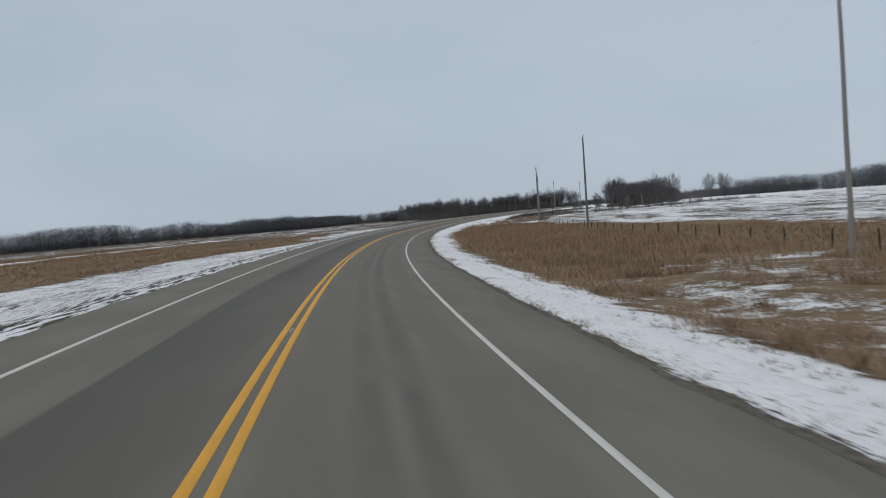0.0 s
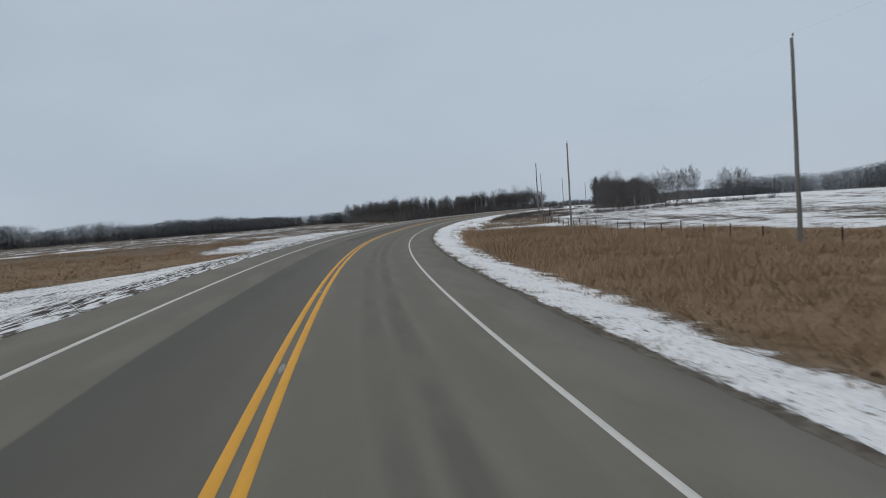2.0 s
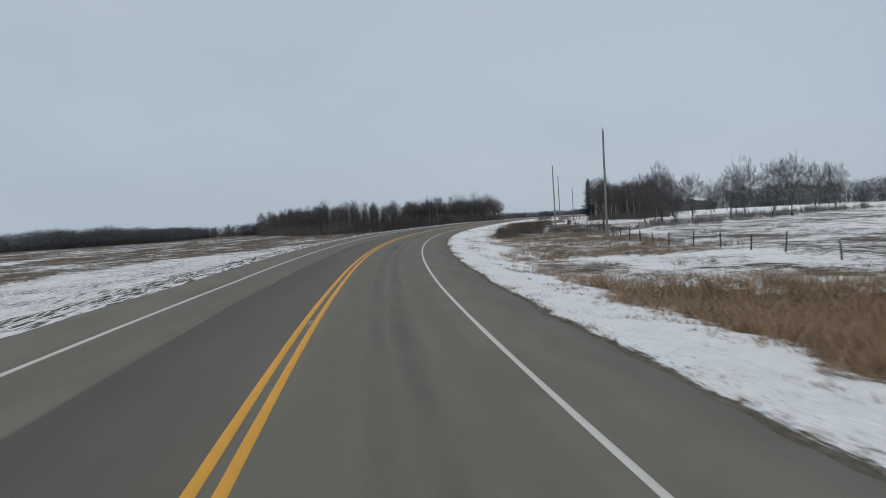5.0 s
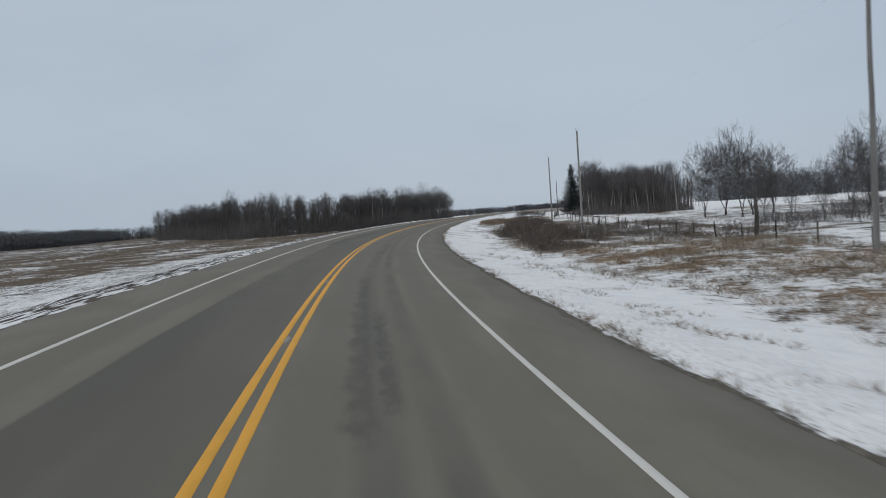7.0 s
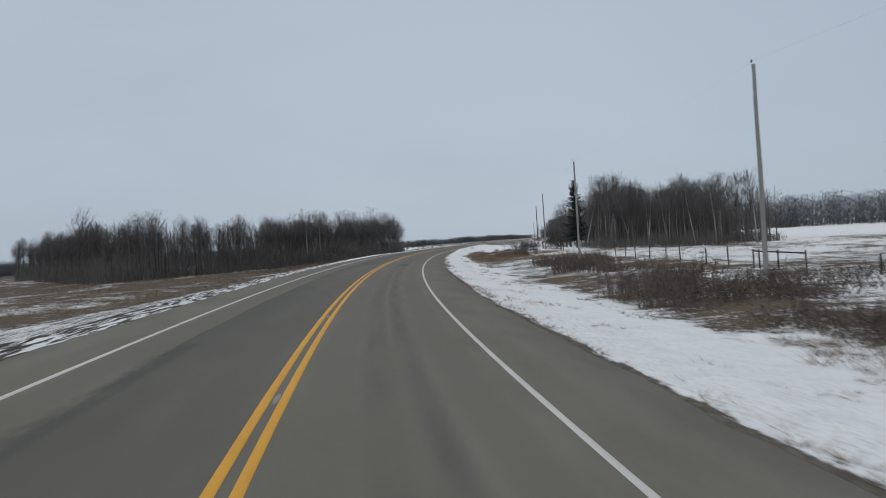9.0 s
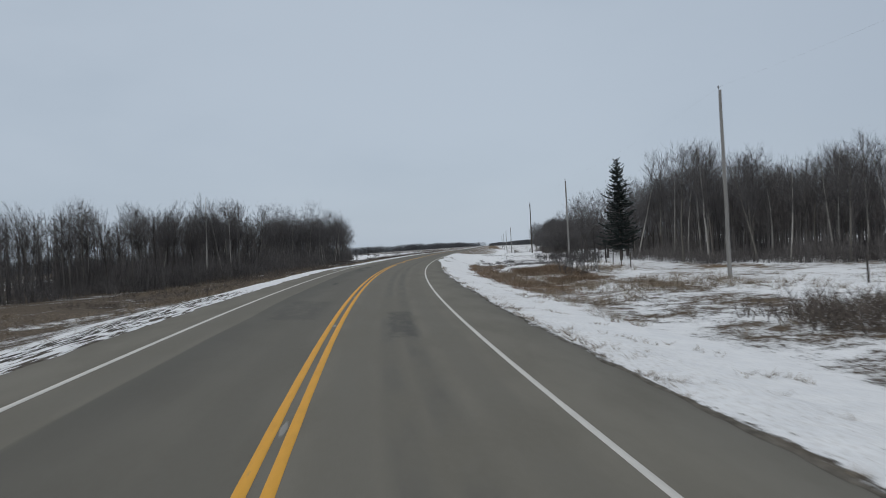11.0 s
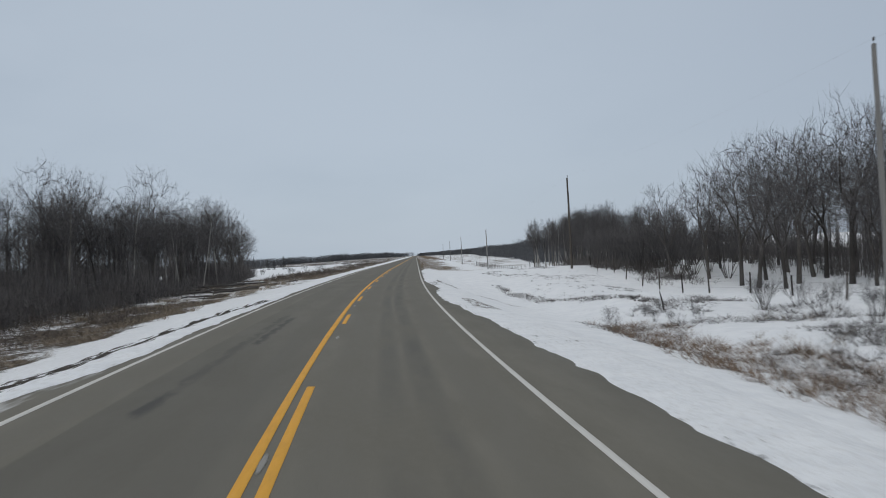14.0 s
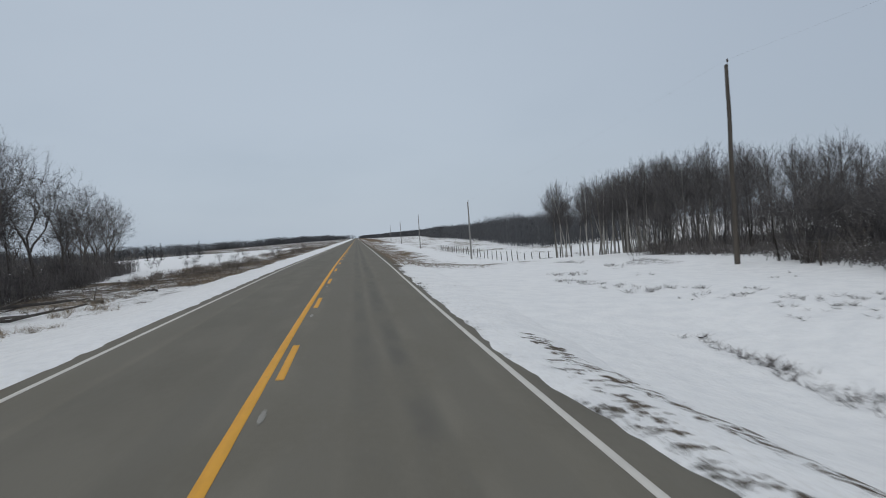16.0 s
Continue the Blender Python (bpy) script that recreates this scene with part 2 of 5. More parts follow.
ASPHALT = asphalt()
WHITE = line_paint("white_line_paint", (0.64, 0.62, 0.58))
SCRAPED = line_paint("scraped_pale_paint", (0.28, 0.27, 0.245))
YELLOW = line_paint("yellow_line_paint", (0.76, 0.375, 0.035))
GROUND = ground_mat()
STRAW = mottled("dry_straw", (0.235, 0.158, 0.098), (0.385, 0.275, 0.182), 0.14, bump=0, island=0.4)
RUSTY = mottled("rusty_dry_grass", (0.125, 0.086, 0.059), (0.265, 0.188, 0.130), 0.5, bump=0, island=0.7)
REED = mottled("grey_winter_weeds", (0.15, 0.12, 0.09), (0.33, 0.27, 0.20), 0.5, bump=0, island=0.7)
TWIG = mottled("dark_twigs", (0.070, 0.067, 0.069), (0.146, 0.137, 0.135), 0.8, bump=0, island=0.5)
SCRUB = mottled("grey_brown_scrub", (0.090, 0.084, 0.084), (0.186, 0.172, 0.165), 0.8, bump=0, island=0.5)
BRUSH = mottled("dark_brown_brush", (0.076, 0.065, 0.058), (0.172, 0.144, 0.124), 0.4, bump=0, island=0.6)
BARK = mottled("grey_bark", (0.052, 0.047, 0.044), (0.130, 0.118, 0.108), 3.0, stretch=(1, 1, 0.35), bump=0.5, objects=0.3)
PALE = mottled("pale_aspen_bark", (0.15, 0.14, 0.125), (0.36, 0.345, 0.32), 1.6, stretch=(1, 1, 0.6), bump=0.3, objects=0.7)
# far woods: the bluish grey of distance haze is put into the base colour
HAZED_FARTREE = mottled("haze_tinted_distant_wood", (0.076, 0.080, 0.088), (0.130, 0.132, 0.140), 0.05, bump=0, island=0.4)
NEEDLE = mottled("spruce_needles", (0.022, 0.030, 0.030), (0.051, 0.062, 0.058), 1.2, bump=0, island=0.6)
POLE = mottled("weathered_pole_timber", (0.15, 0.145, 0.138), (0.27, 0.262, 0.25), 1.5, stretch=(4, 4, 0.25), bump=0.5, objects=0.6)
DARKPOLE = mottled("creosoted_pole_timber", (0.055, 0.048, 0.042), (0.12, 0.105, 0.09), 1.5, stretch=(4, 4, 0.25), bump=0.5)
POST = mottled("old_fence_timber", (0.034, 0.030, 0.027), (0.105, 0.092, 0.080), 2.0, stretch=(3, 3, 0.4), bump=0.5, objects=0.5)
WIRE = mottled("galvanised_wire", (0.16, 0.16, 0.16), (0.30, 0.30, 0.30), 1.0, rough=0.5, bump=0)
PORCELAIN = mottled("brown_porcelain", (0.05, 0.04, 0.035), (0.10, 0.08, 0.07), 5.0, rough=0.3, bump=0)


# ---- the road's line and the lie of the land ----
FS = np.arange(-200.0, 3200.0, 2.0)
STATION = 1.04   # metres in one station; s below counts stations along the centre line


def road_line():
    kap = np.where(FS > 520, 0.0, np.interp(FS, SK, np.array(KAP) * 1e-3))
    head = np.cumsum((kap * 2.0)[::-1])[::-1]
    x, y = np.cumsum(-np.sin(head) * 2), np.cumsum(np.cos(head) * 2)
    return head, x - x[-1], y - np.interp(0, FS, y)


HEAD, RX, RY = road_line()


def knots(v, *pairs):
    return np.interp(v, [a for a, b in pairs], [b for a, b in pairs])


def centre_z(s):
    return np.interp(s * STATION, ZK, RISE)


def bank(s, l):
    return -0.01 * l * np.where(l < 0, np.interp(s * STATION, EK, BANK_L), np.interp(s * STATION, EK, BANK_R))


def road_point(s, l, up=0.0):
    """World points of road coordinates: s along, l to the right of the centre line."""
    s, l = np.broadcast_arrays(np.asarray(s, float), np.asarray(l, float))
    m = s * STATION
    h = np.interp(m, FS, HEAD)
    x, y = np.interp(m, FS, RX) + l * np.cos(h), np.interp(m, FS, RY) + l * np.sin(h)
    return np.stack([x, y, centre_z(s) + bank(s, l) + up], -1)


def road_coords(x, y):
    """Road coordinates s, l of world points (nearest point of the centre line)."""
    x, y = np.ravel(x), np.ravel(y)
    s, l = np.empty(len(x)), np.empty(len(x))
    rx, ry, rh, rs = RX[::2], RY[::2], HEAD[::2], FS[::2]
    for a in range(0, len(x), 4000):
        c = slice(a, a + 4000)
        i = np.argmin((x[c, None] - rx) ** 2 + (y[c, None] - ry) ** 2, 1)
        dx, dy, h = x[c] - rx[i], y[c] - ry[i], rh[i]
        s[c], l[c] = (rs[i] - np.sin(h) * dx + np.cos(h) * dy) / STATION, np.cos(h) * dx + np.sin(h) * dy
    return s, l


def speckle(ix, iy, seed):
    n = (ix.astype(np.int64) * 374761393 + iy.astype(np.int64) * 668265263 + seed * 974711) & 0x7FFFFFFF
    n = ((n ^ (n >> 13)) * 1274126177) & 0x7FFFFFFF
    return ((n ^ (n >> 16)) & 0xFFFF) / 65535.0


def vnoise(x, y, size, seed=1):
    """Smooth value noise, 0 to 1, with cells of the given size."""
    x, y = np.asarray(x, float) / size, np.asarray(y, float) / size
    ix, iy = np.floor(x), np.floor(y)
    fx, fy = x - ix, y - iy
    fx, fy = fx * fx * (3 - 2 * fx), fy * fy * (3 - 2 * fy)
    a, b = speckle(ix, iy, seed), speckle(ix + 1, iy, seed)
    c, d = speckle(ix, iy + 1, seed), speckle(ix + 1, iy + 1, seed)
    return (a + (b - a) * fx) * (1 - fy) + (c + (d - c) * fx) * fy


def edge_right(s):
    e = knots(s, (-200, 5.75), (215, 5.75), (305, 5.6), (330, 5.4), (342, 5.25), (357, 5.25), (363, 5.02), (369, 4.9), (371, 4.66), (375, 4.6), (379, 4.1), (386, 4.15), (391, 4.52), (395, 4.45), (398.5, 4.08), (401, 3.96), (407, 3.95), (3200, 4.0))
    w = knots(s, (340, 0.12), (362, 0.16), (385, 0.22), (405, 0.14), (430, 0.08), (3200, 0.04))
    return e + w * (vnoise(s, s * 0, 3.3, 5) - 0.5) + 0.8 * w * (vnoise(s, s * 0, 1.1, 6) - 0.5)


def edge_left(s):
    e = knots(s, (-200, 5.5), (90, 5.15), (217, 5.35), (300, 4.95), (340, 5.0), (346, 4.85), (352, 4.55), (357, 4.28), (362, 3.98), (370, 3.95), (378, 3.98), (386, 4.1), (3200, 4.05))
    w = knots(s, (240, 0.14), (345, 0.2), (360, 0.24), (395, 0.10), (3200, 0.08))
    return -e - w * (vnoise(s, s * 0, 3.1, 7) - 0.5) - 0.4 * w * (vnoise(s, s * 0, 0.8, 8) - 0.5)


def snow_left(s):
    """Width of the snowy verge beyond the left edge of the asphalt."""
    return knots(s, (-200, 16), (50, 17), (72, 16), (84, 14), (95, 9), (100, 5), (112, 4.5), (119, 8), (126, 13), (135, 16), (165, 17.5), (195, 19), (212, 17.5), (232, 14), (250, 12), (262, 9), (300, 4.2), (325, 3.0), (350, 4.2), (366, 5.2), (384, 6.4), (412, 6.2), (440, 5.4), (480, 5.0), (3200, 4.8))


def field_right(s):
    return knots(s, (-200, -1.1), (150, -1.0), (205, -0.6), (265, -0.25), (320, 0.0), (365, 0.25), (378, 0.1), (392, -0.35), (404, -0.35), (414, 0.75), (434, 0.9), (450, 0.6), (462, -0.25), (476, -0.85), (500, -0.95), (600, -0.75), (700, -0.3), (1000, 0.9), (3200, 1.4))


def field_left(s):
    return knots(s, (-200, -0.6), (200, -0.45), (300, -0.1), (376, 0.3), (430, 0.5), (500, 0.6), (700, 1.0), (1000, 1.5), (3200, 1.5))


def land(x, y, s=None, l=None):
    """Height of the ground at world points."""
    if s is None:
        s, l = road_coords(x, y)
    er, el = edge_right(s), edge_left(s)
    inside = centre_z(s) + bank(s, np.clip(l, el, er)) - 0.11
    q = np.where(l > 0, l - er, el - l)
    field = np.where(l > 0, field_right(s), field_left(s))
    dip = -0.25 * np.exp(-((q - 5.5) / 2.2) ** 2) * np.where(l > 0, knots(s, (-200, 0.7), (300, 1.0), (395, 1.6), (412, 0.1), (440, 0.1), (470, 1), (3200, 1)), knots(s, (-200, 0.2), (310, 0.3), (350, 0.8), (3200, 0.8)))
    k = np.where(l > 0, np.clip(q / 7.0, 0, 1), np.clip((q - 1.4) / 8.5, 0, 1))
    z = inside * (1 - k) + field * k + dip
    z = z + np.where(l > 0, 0.75 * np.exp(-((l - 15.5) / 2.6) ** 2) * knots(s, (372, 0), (386, 0.8), (402, 1), (412, 0.2), (420, 0), (3200, 0)), 0)
    away = np.clip((q - 70) / 250, 0, 1)
    z = z * (1 - away) + np.where(l > 0, -0.3, -2.2) * away
    rough = np.clip((q - 1.0) / 3, 0, 1)
    z = z + rough * (0.16 * (vnoise(x, y, 3.1, 2) - 0.5) + 0.30 * (vnoise(x, y, 9.0, 3) - 0.5) * np.clip(q / 8, 0, 1))
    z = z + np.clip(q - 1.0, 0, 1) * 0.05 * (vnoise(x, y, 1.1, 4) - 0.5)
    return np.where(q <= 0, inside, z)


# ---- mesh helpers ----
def mesh_of(name, v, f, mat, smooth=False):
    """A mesh from an array of points and an array of triangles or quads."""
    v, f = np.asarray(v, float), np.asarray(f, int)
    me = bpy.data.meshes.new(name)
    me.vertices.add(len(v))
    me.vertices.foreach_set("co", v.ravel())
    k = f.shape[1]
    me.loops.add(f.size)
    me.loops.foreach_set("vertex_index", f.ravel())
    me.polygons.add(len(f))
    me.polygons.foreach_set("loop_start", np.arange(0, f.size, k))
    if smooth:
        me.polygons.foreach_set("use_smooth", np.ones(len(f), bool))
    me.update(calc_edges=True)
    me.materials.append(mat)
    return me


def part(name, me, parent, label=""):
    ob = new(name, me)
    ob.parent = parent
    return tagged(ob, label) if label else ob


def uv_of(me, name, uv):
    """Per-point uv, spread to the corners."""
    lay = me.uv_layers.new(name=name)
    idx = np.empty(len(me.loops), int)
    me.loops.foreach_get("vertex_index", idx)
    lay.data.foreach_set("uv", np.asarray(uv, float)[idx].ravel())


def tubes(segs, sides):
    """Open tapered tubes, one per row of x0 y0 z0 x1 y1 z1 r0 r1."""
    a = np.asarray(segs, float).reshape(-1, 8)
    p0, p1, r0, r1 = a[:, :3], a[:, 3:6], a[:, 6], a[:, 7]
    d = p1 - p0
    d /= np.linalg.norm(d, axis=1, keepdims=True) + 1e-9
    ref = np.where(np.abs(d[:, 2:3]) > 0.9, [[1.0, 0, 0]], [[0, 0, 1.0]])
    u = np.cross(d, ref)
    u /= np.linalg.norm(u, axis=1, keepdims=True) + 1e-9
    w = np.cross(d, u)
    ang = np.arange(sides) * 2 * np.pi / sides
    ring = np.cos(ang)[None, :, None] * u[:, None] + np.sin(ang)[None, :, None] * w[:, None]
    v = np.concatenate([p0[:, None] + ring * r0[:, None, None], p1[:, None] + ring * r1[:, None, None]], 1)
    i = np.arange(sides)
    j = (i + 1) % sides
    q = np.stack([i, j, j + sides, i + sides], 1)
    tri = np.concatenate([q[:, [0, 1, 2]], q[:, [0, 2, 3]]])
    f = tri[None] + (np.arange(len(a)) * 2 * sides)[:, None, None]
    return v.reshape(-1, 3), f.reshape(-1, 3)


def spikes(segs):
    """Thin three-sided cones, one per row of x0 y0 z0 x1 y1 z1 r0 r1."""
    a = np.asarray(segs, float).reshape(-1, 8)
    p0, p1, r0 = a[:, :3], a[:, 3:6], a[:, 6]
    d = p1 - p0
    d /= np.linalg.norm(d, axis=1, keepdims=True) + 1e-9
    ref = np.where(np.abs(d[:, 2:3]) > 0.9, [[1.0, 0, 0]], [[0, 0, 1.0]])
    u = np.cross(d, ref)
    u /= np.linalg.norm(u, axis=1, keepdims=True) + 1e-9
    w = np.cross(d, u)
    ring = [p0 + (math.cos(k) * u + math.sin(k) * w) * r0[:, None] for k in (0, 2.094, 4.189)]
    v = np.stack(ring + [p1], 1)
    tri = np.array([[0, 1, 3], [1, 2, 3], [2, 0, 3]])
    f = tri[None] + (np.arange(len(a)) * 4)[:, None, None]
    return v.reshape(-1, 3), f.reshape(-1, 3)


def slivers(segs, seed=0):
    """Hair-thin twigs, one narrow blade per row of x0 y0 z0 x1 y1 z1 r0 r1."""
    a = np.asarray(segs, float).reshape(-1, 8)
    p0, p1, r0 = a[:, :3], a[:, 3:6], a[:, 6:7]
    w = np.cross(p1 - p0, np.random.RandomState(seed).normal(0, 1, p0.shape))
    w *= r0 / (np.linalg.norm(w, axis=1, keepdims=True) + 1e-9)
    v = np.stack([p0 - w, p0 + w, p1], 1).reshape(-1, 3)
    return v, np.arange(len(v)).reshape(-1, 3)


def ribbons(segs, seed=0):
    """Thin flat limbs, one tapered strip per row of x0 y0 z0 x1 y1 z1 r0 r1."""
    a = np.asarray(segs, float).reshape(-1, 8)
    p0, p1 = a[:, :3], a[:, 3:6]
    w = np.cross(p1 - p0, np.random.RandomState(seed).normal(0, 1, p0.shape))
    w /= np.linalg.norm(w, axis=1, keepdims=True) + 1e-9
    v = np.stack([p0 - w * a[:, 6:7], p0 + w * a[:, 6:7], p1 + w * a[:, 7:8], p1 - w * a[:, 7:8]], 1).reshape(-1, 3)
    tri = np.array([[0, 1, 2], [0, 2, 3]])
    return v, (tri[None] + (np.arange(len(a)) * 4)[:, None, None]).reshape(-1, 3)


def pipe(pts, radii, sides):
    """One continuous tapered tube through the points, closed at its end."""
    pts = np.asarray(pts, float)
    d = np.gradient(pts, axis=0)
    d /= np.linalg.norm(d, axis=1, keepdims=True) + 1e-9
    u = np.cross(d, [0.31, 0.95, 0.02])
    u /= np.linalg.norm(u, axis=1, keepdims=True) + 1e-9
    w = np.cross(d, u)
    ang = np.arange(sides) * 2 * np.pi / sides
    ring = np.cos(ang)[None, :, None] * u[:, None] + np.sin(ang)[None, :, None] * w[:, None]
    v = (pts[:, None] + ring * np.asarray(radii, float)[:, None, None]).reshape(-1, 3)
    v = np.concatenate([v, pts[-1:]])
    n, i = len(pts), np.arange(sides)
    j = (i + 1) % sides
    f = []
    for k in range(n - 1):
        o = k * sides
        f += [np.stack([i + o, j + o, j + o + sides], 1), np.stack([i + o, j + o + sides, i + o + sides], 1)]
    o = (n - 1) * sides
    f.append(np.stack([i + o, j + o, np.full(sides, n * sides)], 1))
    return v, np.concatenate(f)


def joined(*pieces):
    v, f, n = [], [], 0
    for a, b in pieces:
        v.append(a), f.append(b + n)
        n += len(a)
    return np.concatenate(v), np.concatenate(f)


def scatter(shapes, places, turn, size, seed=0):
    """Many small shapes strewn into one mesh; size: one number or (wide, high) for each place."""
    rng = np.random.RandomState(seed)
    places = np.asarray(places, float)
    pick = rng.randint(len(shapes), size=len(places))
    size = np.asarray(size, float)
    if size.ndim == 1:
        size = np.stack([size, size], 1)
    out = []
    for k, (v, f) in enumerate(shapes):
        m = pick == k
        if not m.any():
            continue
        c, s = np.cos(turn[m]), np.sin(turn[m])
        x = (v[None, :, 0] * c[:, None] - v[None, :, 1] * s[:, None]) * size[m, 0:1]
        y = (v[None, :, 0] * s[:, None] + v[None, :, 1] * c[:, None]) * size[m, 0:1]
        z = v[None, :, 2] * size[m, 1:2]
        w = np.stack([x, y, z], -1) + places[m][:, None]
        g = f[None] + (np.arange(m.sum()) * len(v))[:, None, None]
        out.append((w.reshape(-1, 3), g.reshape(-1, 3)))
    return joined(*out)


# ---- ground, one sheet to the horizon ----
def lines_to(near, step, far):
    """Grid lines: even between the near limits, then ever wider to the far limit."""
    a = list(np.arange(near[0], near[1] + 0.1, step))
    for sign in (-1, 1):
        w, x = step, a[0] if sign < 0 else a[-1]
        add = []
        while abs(x) < far:
            w *= 1.18
            x += sign * w
            add.append(x)
        a = add[::-1] + a if sign < 0 else a + add
    return np.array(a)


def groove(s):
    """The wheel groove in the snow of the left verge."""
    return -knots(s, (310, 6.3), (346, 5.5), (354, 5.08), (369, 4.98), (373, 4.82), (378, 4.55), (384, 4.35), (3200, 4.1)) + 0.16 * (vnoise(s, s * 0, 4.0, 15) - 0.5)


def cover_of(x, y, s, l):
    """Snow, tone, ruts and gravel at each point of the ground."""
    er, el = edge_right(s), edge_left(s)
    right = l > 0
    q = np.where(right, l - er, el - l)
    wob = 1.6 * (vnoise(s, l * 0.4, 7.0, 11) - 0.5) + 0.8 * (vnoise(s, l, 2.5, 12) - 0.5)
    wr = knots(s, (-200, 3.9), (14, 3.9), (60, 3.0), (110, 3.0), (150, 4.0), (195, 4.8), (240, 5.0), (290, 4.0), (325, 3.0), (345, 3.2), (362, 3.8), (372, 5.5), (380, 15.0), (700, 15.0), (900, 6), (3200, 6))
    wl = snow_left(s)
    band = np.clip(0.5 + (np.where(right, wr, wl) + wob - q) / 0.9, 0, 1)
    patch = vnoise(x, y, 14, 13)
    s_road, l_road = s, l
    far_off = np.clip((q - 5) / 25, 0, 1)
    s = s + (6 + 34 * far_off) * (vnoise(x, y, 30, 18) - 0.5) * np.clip(q / 6, 0, 1) + 9 * far_off * (vnoise(x, y, 7, 19) - 0.5)
    l = l + (14 * (vnoise(x, y, 26, 20) - 0.5) + 5 * (vnoise(x, y, 6, 22) - 0.5)) * far_off
    # open land beyond the verge: snow share and dark tone
    grass_to = knots(s, (-200, 48), (50, 46), (95, 37), (130, 30), (148, 22), (160, 9), (200, 8), (3200, 8))
    tall = (l < grass_to + 4 * (patch - 0.5)) & (s < 190)
    snow_r = np.where(tall, 0.16, knots(s, (-200, 0.52), (140, 0.52), (200, 0.52), (300, 0.58), (330, 0.66), (345, 0.70), (362, 0.74), (378, 0.92), (470, 0.92), (520, 0.6), (3200, 0.45)))
    snow_r = np.where(tall & (s < 38) & (l > 10) & (s + l > 24) & (s - 0.6 * l < 25), 0.45, snow_r)
    in_mix = (~tall) & (s > 140) & (l < 24)
    snow_r = np.where(in_mix & (s < 225), np.where((s > 181) & (l > 12.8), 0.48, 0.60), snow_r)
    snow_r = np.where(in_mix & (s >= 225) & (s < 300) & (l > 12), 0.49, snow_r)
    snow_r = np.where(in_mix & (s >= 300) & (s < 350) & (l < 17), 0.46, snow_r)
    snow_r = np.where((l > 25) & (s > 190) & (s < 345), 0.565, snow_r)
    tone_r = np.where(tall | ((s > 178) & (s < 228) & (l > 12) & (l < 24)), 0.12, knots(s, (-200, 0.8), (140, 0.8), (220, 0.75), (300, 0.65), (320, 0.2), (350, 0.3), (400, 0.5), (3200, 0.5)))
    snow_l = knots(s, (-200, 0.10), (110, 0.12), (135, 0.18), (170, 0.40), (215, 0.43), (300, 0.40), (330, 0.30), (350, 0.35), (396, 0.46), (404, 0.60), (436, 0.60), (452, 0.42), (490, 0.42), (3200, 0.5))
    snow_l = np.where((s > 470) & (l < -18) & (l > -95) & (s < 680), 0.97, snow_l)
    strip = np.exp(-((l_road + 64 + 3.5 * (vnoise(s_road, s_road * 0, 22, 23) - 0.5)) / (1.4 + 2.2 * vnoise(s_road, s_road * 0, 16, 24))) ** 2) * np.clip((s_road - 100) / 18, 0, 1) * np.clip((222 - s_road) / 25, 0, 1)
    snow_l = np.maximum(snow_l, 1.05 * strip)
    snow_l = np.where((s > 180) & (l < -60) & (l > -200) & (s < 460), 0.42, snow_l)
    tone_l = knots(s, (-200, 0.1), (120, 0.15), (165, 0.65), (330, 0.85), (3200, 0.7))
    far = np.clip((q - 110) / 60, 0, 1)
    s, l = s_road, l_road
    snow_o, tone_o = np.where(right, snow_r, snow_l), np.where(right, tone_r, tone_l)
    snow_o = snow_o * (1 - far) + np.where(right, 0.62, 0.30) * far
    in_band = np.where(right, knots(s, (-200, 1.02), (180, 1.04), (3200, 1.06)) - np.clip(1 - q / 2.4, 0, 1) * knots(s, (-200, 0.20), (120, 0.18), (220, 0.15), (330, 0.10), (360, 0.0), (3200, 0.0)), knots(s, (-200, 0.97), (250, 0.95), (320, 1.08), (3200, 1.08)) - np.clip((q - 2.8) / 2.5, 0, 1) * knots(s, (-200, 0.17), (200, 0.15), (250, 0.24), (310, 0.1), (330, 0.0), (3200, 0.0)))
    snow = band * in_band + (1 - band) * snow_o
    tone = band * np.where(right, 0.85, 1.0) + (1 - band) * tone_o
    rut = np.where(right, band * knots(s, (-200, 0.22), (200, 0.15), (350, 0.1), (366, 0.35), (384, 0.15), (412, 0.12), (425, 0.35), (450, 0.7), (600, 0.9), (3200, 0.9)) * np.where((s > 388) & (s < 440), np.clip(3 * vnoise(s, s * 0, 4.5, 17) - 1.0, 0, 1), 1) * np.exp(-((q - knots(s, (380, 1.1), (392, 1.7), (430, 1.5), (3200, 1.1))) / knots(s, (380, 2.2), (392, 0.8), (410, 1.0), (430, 4.5), (3200, 5))) ** 2),
                   np.where(s < 310, np.exp(-((q - knots(s, (190, 1.45), (232, 1.75), (290, 1.5)) - 0.5 * (vnoise(s, s * 0, 14.0, 14) - 0.5)) / knots(s, (190, 0.9), (232, 1.35), (290, 1.0))) ** 2) * knots(s, (-200, 2.0), (190, 2.1), (230, 2.6), (290, 2.2)) + 0.30 * band, 0.10 * band + 3.2 * np.exp(-((l - groove(s)) / 0.20) ** 2) * ((s > 352) & (s < 381.5))))
    tan = right & (s > 425) & (l < 22)
    snow = np.where(tan, snow - 0.50 * np.clip((s - 422) / 22, 0, 1) * np.clip((20 - l) / 6, 0, 1), snow)
    tone = np.where(tan, 0.45, tone)
    gravel = np.clip(1 - np.abs(q) / np.where(right, knots(s, (-200, 0.30), (300, 0.32), (345, 0.25), (390, 0.6), (3200, 0.7)), 0.35), 0, 1)
    snow = snow - gravel * np.where(right, knots(s, (-200, 0.75), (250, 0.7), (330, 0.45), (360, 0.1), (390, 0.42), (3200, 0.5)), 0.15)
